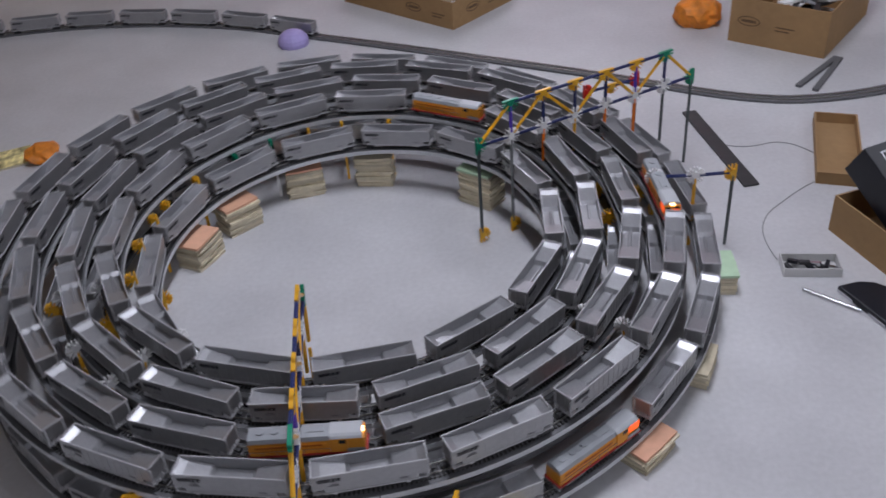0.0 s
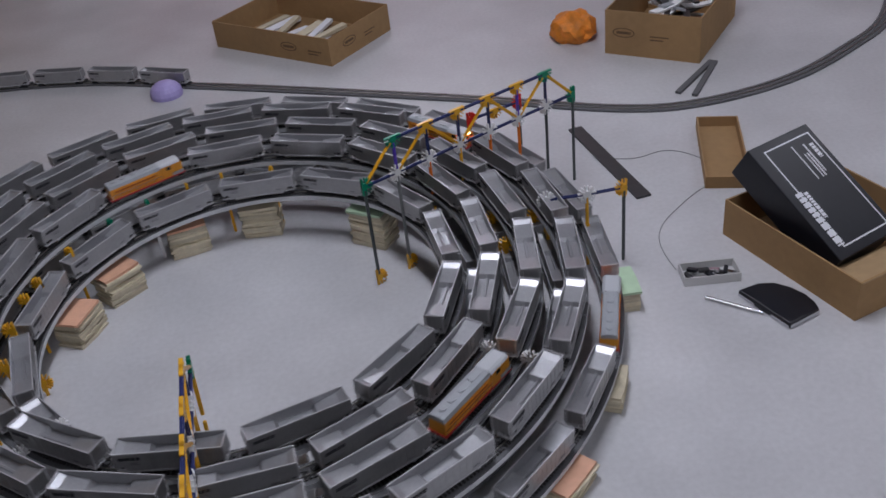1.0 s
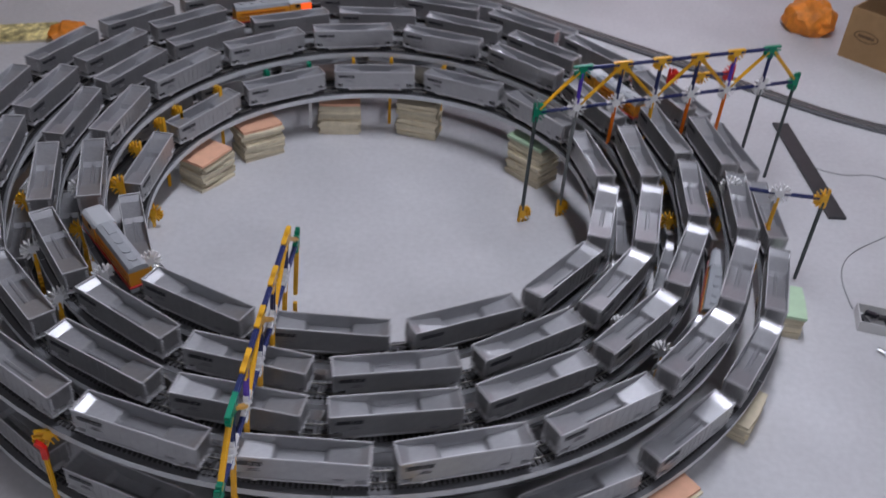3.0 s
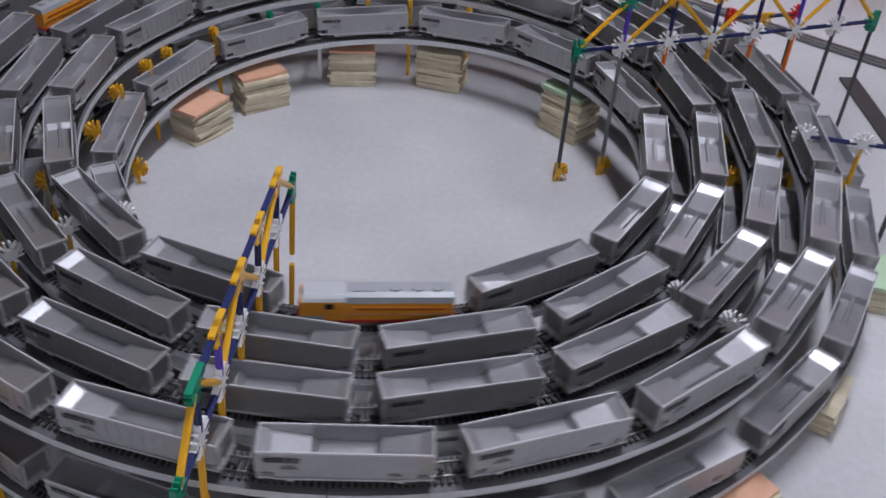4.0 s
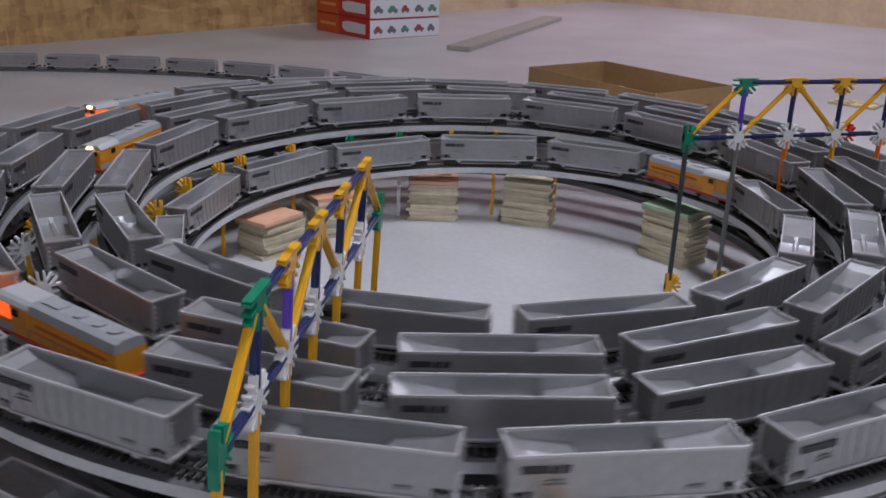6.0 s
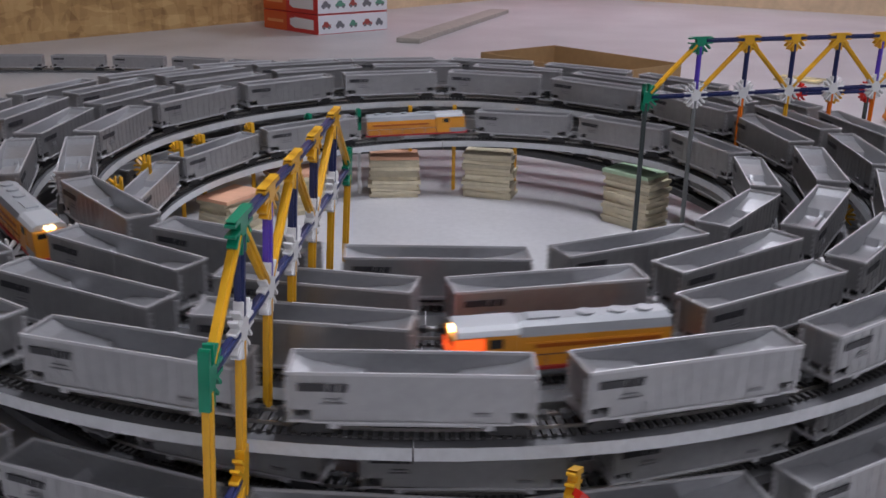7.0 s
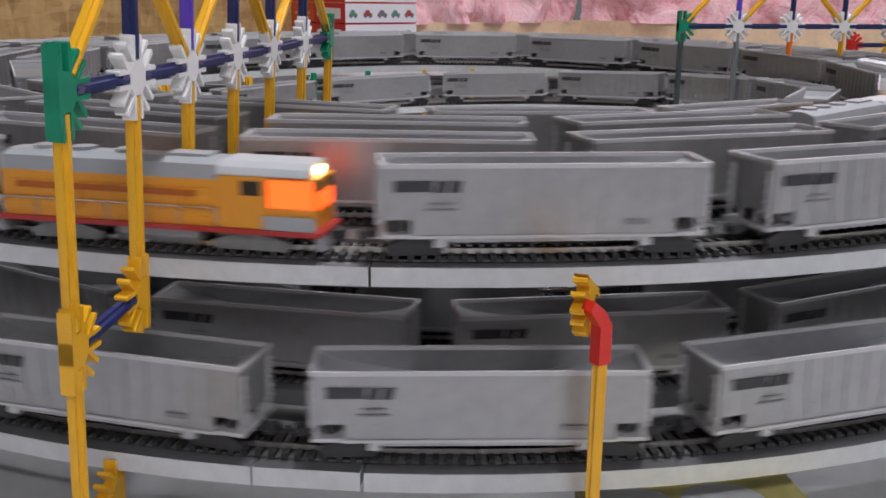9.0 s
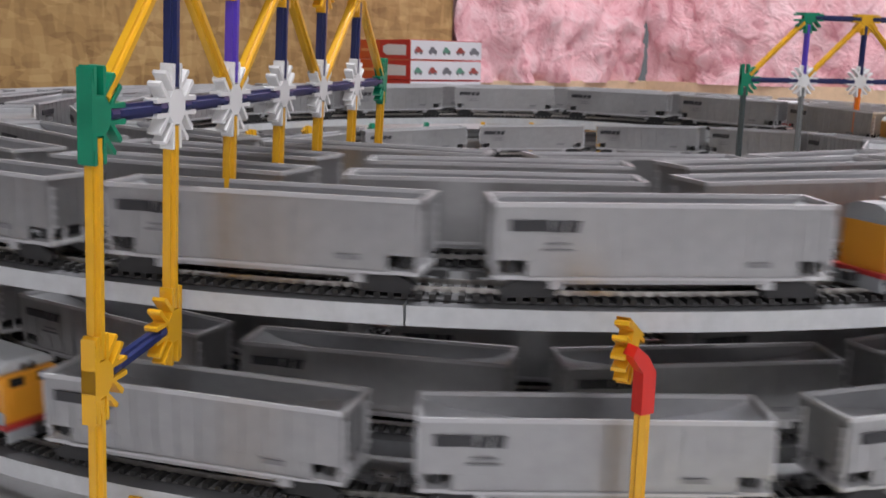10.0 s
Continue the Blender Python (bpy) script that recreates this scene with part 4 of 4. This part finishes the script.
def black_carton(m):
    bx = thing("black_carton", "black printed appliance carton with white lettering", "box", m=m)
    w, d, h = 0.276, 0.165, 0.075
    bm = bmesh.new()
    box_into(bm, (-w / 2, -d / 2, 0), (w / 2, d / 2, h))
    part("body", bm, M_BLACKBOX, bx, bevel=0.002)
    bm = bmesh.new()
    x0, x1, y0, y1, t = -w / 2 + 0.018, w / 2 - 0.020, -d / 2 + 0.028, d / 2 - 0.012, 0.0030
    z = h + 0.0006
    for a, b in (((x0, y0), (x1, y0 + t)), ((x0, y1 - t), (x1, y1)), ((x0, y0 + t), (x0 + t, y1 - t)), ((x1 - t, y0 + t), (x1, y1 - t))):
        box_into(bm, (*a, h + 0.0002), (*b, z))
    part("border", bm, M_WHITEINK, bx, "white printed frame")
    rnd = random.Random(4)
    # rows of chunky title blocks over the frame's edge, then finer lines
    for y, hh, xa, xb in ((y0 - 0.010, 0.017, -0.015, 0.112), (y0 + 0.010, 0.009, -0.010, 0.052), (y1 - 0.020, 0.010, -0.095, -0.060), (y1 - 0.034, 0.004, -0.100, -0.030),
                          (y1 - 0.041, 0.004, -0.080, -0.022), (y1 - 0.048, 0.003, -0.080, -0.022), (y1 - 0.062, 0.003, -0.105, -0.022)):
        bm = bmesh.new()
        x = xa
        while x < xb:
            ww = min(rnd.uniform(0.6, 1.1) * hh * 0.8, xb - x)
            box_into(bm, (x, y, h + 0.0008), (x + ww, y + hh, h + 0.0012))
            x += ww + hh * 0.16
        part("lettering_bar", bm, M_WHITEINK, bx)
    return bx


black_carton(pose(1.178, 0.732, 0.073, 0.8, 29.6, -70))


def floor_bits():
    bm = bmesh.new()
    box_into(bm, (-0.19, -0.018, 0), (0.19, 0.018, 0.006))
    simple("metal_strip", bm, M_STEEL, "dark grey metal strip lying on the floor", "strip", m=pose(0.935, 1.19, 0.0, 0, 0, -85), bevel=0.001)
    for k in range(2):
        bm = bmesh.new()
        box_into(bm, (-0.115, -0.008, 0), (0.115, 0.008, 0.008))
        simple("track_piece", bm, M_BED, "loose straight grey track piece on the floor", "track piece", "loose track pieces", m=pose(1.325 + 0.02 * k, 1.54 - 0.02 * k, 0, 0, 0, 42 + 9 * k), bevel=0.001)
    case = thing("black_case", "flat black case with silver edges on the floor", "case", m=pose(1.017, 0.483, 0, 0, 0, 18))
    bm = bmesh.new()
    prism_into(bm, [(0, 0), (0.074, 0.0), (0.084, 0.020), (0.088, 0.045), (0.084, 0.075), (0.070, 0.105), (0.045, 0.122), (0.0, 0.128)], 0, 0.014)
    part("body", bm, M_BLACKBOX, case, bevel=0.003)
    bm = bmesh.new()
    box_into(bm, (0.002, -0.0012, 0.002), (0.074, -0.0002, 0.010))
    box_into(bm, (-0.0012, 0.002, 0.002), (-0.0002, 0.045, 0.008))
    box_into(bm, (-0.0012, 0.085, 0.002), (-0.0002, 0.126, 0.008))
    part("edge_trim", bm, M_SILVER, case, "thin silver edge")
    bm = bmesh.new()
    prism_into(bm, disc_outline(0.004, 10), -0.055, 0.055, "x")
    simple("pen", bm, M_SILVER, "slim silver pen on the floor", "pen", m=pose(0.955, 0.577, 0.004, 0, 0, -45))
    bits = thing("parts_tray", "clear plastic tray holding small dark metal pieces", "tray", m=pose(0.955, 0.680, 0, 0, 0, -10))
    clear = material("clear_plastic", (0.55, 0.55, 0.54), 0.2)
    bm = bmesh.new()
    box_into(bm, (-0.055, -0.026, 0), (0.055, 0.026, 0.002))
    part("base", bm, clear, bits)
    for lo, hi in (((-0.055, -0.026), (0.055, -0.024)), ((-0.055, 0.024), (0.055, 0.026)), ((-0.055, -0.024), (-0.053, 0.024)), ((0.053, -0.024), (0.055, 0.024))):
        bm = bmesh.new()
        box_into(bm, (*lo, 0.002), (*hi, 0.020))
        part("side", bm, clear, bits)
    rnd = random.Random(8)
    for k in range(9):
        bm = bmesh.new()
        box_into(bm, (-0.010, -0.004, 0), (0.010, 0.004, 0.007))
        part("piece", bm, (M_UNDER, M_BLACKBOX, M_SILVER)[k % 3], bits, m=pose(-0.042 + 0.0105 * k, rnd.uniform(-0.004, 0.012), 0.003 + 0.008 * (k % 2), 0, rnd.uniform(-15, 15), rnd.uniform(-70, 70)))
    bm = bmesh.new()
    bmesh.ops.create_uvsphere(bm, u_segments=20, v_segments=10, radius=0.05)
    for v in bm.verts:
        v.co.z = max(v.co.z * 0.75, -0.012) + 0.012
    simple("lilac_bowl", bm, M_LILAC, "small lilac plastic bowl upside down", "bowl", m=pose(-0.15, 2.09, 0))
    bm = bmesh.new()
    bmesh.ops.create_icosphere(bm, subdivisions=3, radius=0.07)
    for v in bm.verts:
        n = noise.noise(v.co * 30)
        v.co *= 1 + 0.25 * n
        v.co.z = max(v.co.z * 0.8, -0.03) + 0.03
    simple("orange_bag", bm, M_ORANGECLOTH, "crumpled orange bag on the floor", "bag", m=pose(1.12, 1.97, 0))
    bm = bmesh.new()
    bmesh.ops.create_icosphere(bm, subdivisions=3, radius=0.045)
    for v in bm.verts:
        v.co *= 1 + 0.3 * noise.noise(v.co * 40)
        v.co.z = max(v.co.z * 0.6, -0.015) + 0.015
    simple("orange_toy", bm, M_ORANGECLOTH, "crumpled orange wrapper on the floor", "wrapper", m=pose(-0.775, 1.47, 0))
    bm = bmesh.new()
    box_into(bm, (-0.75, -0.05, 0), (0.75, 0.05, 0.02))
    simple("plank", bm, M_WOOD, "grey weathered plank lying on the floor", "plank", m=pose(-0.18, 4.1, 0, 0, 0, 78), bevel=0.002)


floor_bits()


def floor_wire(points, label):
    curve = bpy.data.curves.new("wire", "CURVE")
    curve.dimensions, curve.bevel_depth, curve.bevel_resolution = "3D", 0.0009, 1
    sp = curve.splines.new("NURBS")
    sp.points.add(len(points) - 1)
    for p, (x, y) in zip(sp.points, points):
        p.co = (x, y, 0.0011, 1)
    sp.use_endpoint_u, sp.order_u = True, 4
    ob = new("wire", curve)
    curve.materials.append(M_KGREY)
    tagged(ob, label, "wire", "wires on the floor")


floor_wire([(0.905, 0.72), (0.900, 0.80), (0.93, 0.88), (1.00, 0.93), (1.07, 0.985), (1.11, 1.00)], "thin grey wire lying on the floor")
floor_wire([(0.93, 1.21), (1.00, 1.16), (1.05, 1.20), (1.12, 1.18), (1.15, 1.10)], "thin grey wire beside metal strip")


def toy_cartons():
    rnd = random.Random(9)
    st = thing("toy_carton_pile", "pile of red toy cartons with printed sides", "boxes", m=pose(-0.745, 3.55, 0, 0, 0, 50))
    w, d, rows = 0.39, 0.40, 4
    inks = [material("dull_red_ink", (0.35, 0.06, 0.05), 0.5), material("grey_ink", (0.16, 0.16, 0.18), 0.5), material("green_ink", (0.1, 0.28, 0.2), 0.5),
            material("orange_ink", (0.62, 0.10, 0.02), 0.45), material("pale_orange_ink", (0.75, 0.35, 0.15), 0.5)]
    for k in range(rows):
        bm = bmesh.new()
        box_into(bm, (0, 0, 0.085 * k), (w, d, 0.085 * k + 0.083))
        bx = part("carton", bm, M_REDBOX, st, bevel=0.002)
        bm = bmesh.new()
        box_into(bm, (0.002, -0.0010, 0.085 * k + 0.003), (w - 0.002, -0.0003, 0.085 * k + 0.080))
        part("printed_side", bm, M_WHITEINK, bx, "white printed side")
        for i in range(5):
            bm = bmesh.new()
            x = 0.02 + 0.075 * i
            ln, z = 0.048 + rnd.uniform(-0.006, 0.008), 0.085 * k + 0.022
            prism_into(bm, [(x, z + 0.006), (x + ln, z + 0.006), (x + ln, z + 0.018), (x + 0.78 * ln, z + 0.020), (x + 0.62 * ln, z + 0.032), (x + 0.28 * ln, z + 0.032), (x + 0.12 * ln, z + 0.019), (x, z + 0.017)], -0.0016, -0.0011, "y")
            part("picture_block", bm, inks[(i + k) % 3], bx)
            bm = bmesh.new()
            for u in (0.22, 0.78):
                prism_into(bm, [(x + u * ln + p, z + 0.006 + q) for p, q in disc_outline(0.0068, 10)], -0.0021, -0.0017, "y")
            part("printed_wheel", bm, inks[1], bx)
        bm = bmesh.new()
        prism_into(bm, [(0.03, 0.085 * k + 0.018), (0.17, 0.085 * k + 0.018), (0.20, 0.085 * k + 0.030), (0.20, 0.085 * k + 0.056), (0.16, 0.085 * k + 0.064), (0.03, 0.085 * k + 0.060)], -0.0010, -0.0003, "x")
        part("label", bm, M_WHITEINK, bx)
        bm = bmesh.new()
        box_into(bm, (-0.0010, 0.225, 0.085 * k + 0.003), (-0.0003, 0.398, 0.085 * k + 0.080))
        part("side_print", bm, inks[3], bx, "orange printed end")
        bm = bmesh.new()
        box_into(bm, (-0.0016, 0.25, 0.085 * k + 0.034), (-0.0011, 0.37, 0.085 * k + 0.046))
        part("lettering_bar", bm, inks[4], bx)


toy_cartons()


# ---------------------------------------------------------------- floor track and parked cars
FLOOR_LINE = [(2.25, 2.0), (1.995, 1.681), (1.80, 1.545), (1.55, 1.425), (1.28, 1.385), (1.065, 1.44), (0.72, 1.66), (0.36, 1.877), (0.117, 2.02), (-0.06, 2.12), (-0.37, 2.29), (-0.70, 2.39), (-1.05, 2.42), (-1.45, 2.36), (-1.9, 2.2)]


def floor_line():
    p = np.array(FLOOR_LINE, float)
    t = np.arange(len(p))
    tt = np.linspace(0, len(p) - 1, 240)
    out = []
    for u in tt:
        i = min(int(u), len(p) - 2)
        f = u - i
        p0, p1, p2, p3 = p[max(i - 1, 0)], p[i], p[i + 1], p[min(i + 2, len(p) - 1)]
        out.append(0.5 * (2 * p1 + (p2 - p0) * f + (2 * p0 - 5 * p1 + 4 * p2 - p3) * f * f + (3 * p1 - p0 - 3 * p2 + p3) * f ** 3))
    return np.array(out)


def floor_track():
    p = floor_line()
    d = np.gradient(p, axis=0)
    nrm = np.stack([d[:, 1], -d[:, 0]], 1) / np.linalg.norm(d, axis=1)[:, None]
    track = thing("floor_track", "dark model railway track lying on the floor", "track")

    def band(name, mat, lo, hi, z0, z1):
        bm = bmesh.new()
        rows = []
        for q, n in zip(p, nrm):
            rows.append([bm.verts.new((*(q + n * o), z)) for o, z in ((lo, z0), (hi, z0), (hi, z1), (lo, z1))])
        for a, b in zip(rows, rows[1:]):
            for i in range(4):
                bm.faces.new((a[i], a[(i + 1) % 4], b[(i + 1) % 4], b[i]))
        part(name, bm, mat, track)
    band("roadbed", M_BED, -0.020, 0.020, 0.0, 0.006)
    for s in (-1, 1):
        band("rail", M_RAIL, s * 0.00825 - 0.0008, s * 0.00825 + 0.0008, 0.006, 0.0095)
    return p


def parked_cars():
    p = floor_track()
    s = np.concatenate([[0], np.cumsum(np.linalg.norm(np.diff(p, axis=0), axis=1))])
    start = s[np.argmin(np.linalg.norm(p - np.array((-0.06, 2.12)), axis=1))]
    proto = next(o for o, _, _ in TRAIN if o.name.startswith("hopper_car"))
    for k in range(9):
        c = start + 0.10 + 0.19 * k
        a = np.array([np.interp(c - 0.05, s, p[:, 0]), np.interp(c - 0.05, s, p[:, 1])])
        b = np.array([np.interp(c + 0.05, s, p[:, 0]), np.interp(c + 0.05, s, p[:, 1])])
        mid, d = (a + b) / 2, b - a
        ob = copy_thing(proto, Matrix.Translation((*mid, 0.0033)) @ Matrix.Rotation(math.atan2(d[1], d[0]), 4, "Z"))
        tagged(ob, "silver grey open-top model coal car parked on floor track", "train car", "parked cars")


parked_cars()


# ---------------------------------------------------------------- movement
def motions():
    for ob, slot, back in TRAIN:
        walk(ob, [(0.25 * k, ride(station(slot + advance(0.25 * k))) @ pose(0, 0, 0, 0, 0, 180 if back else 0)) for k in range(41)])


motions()
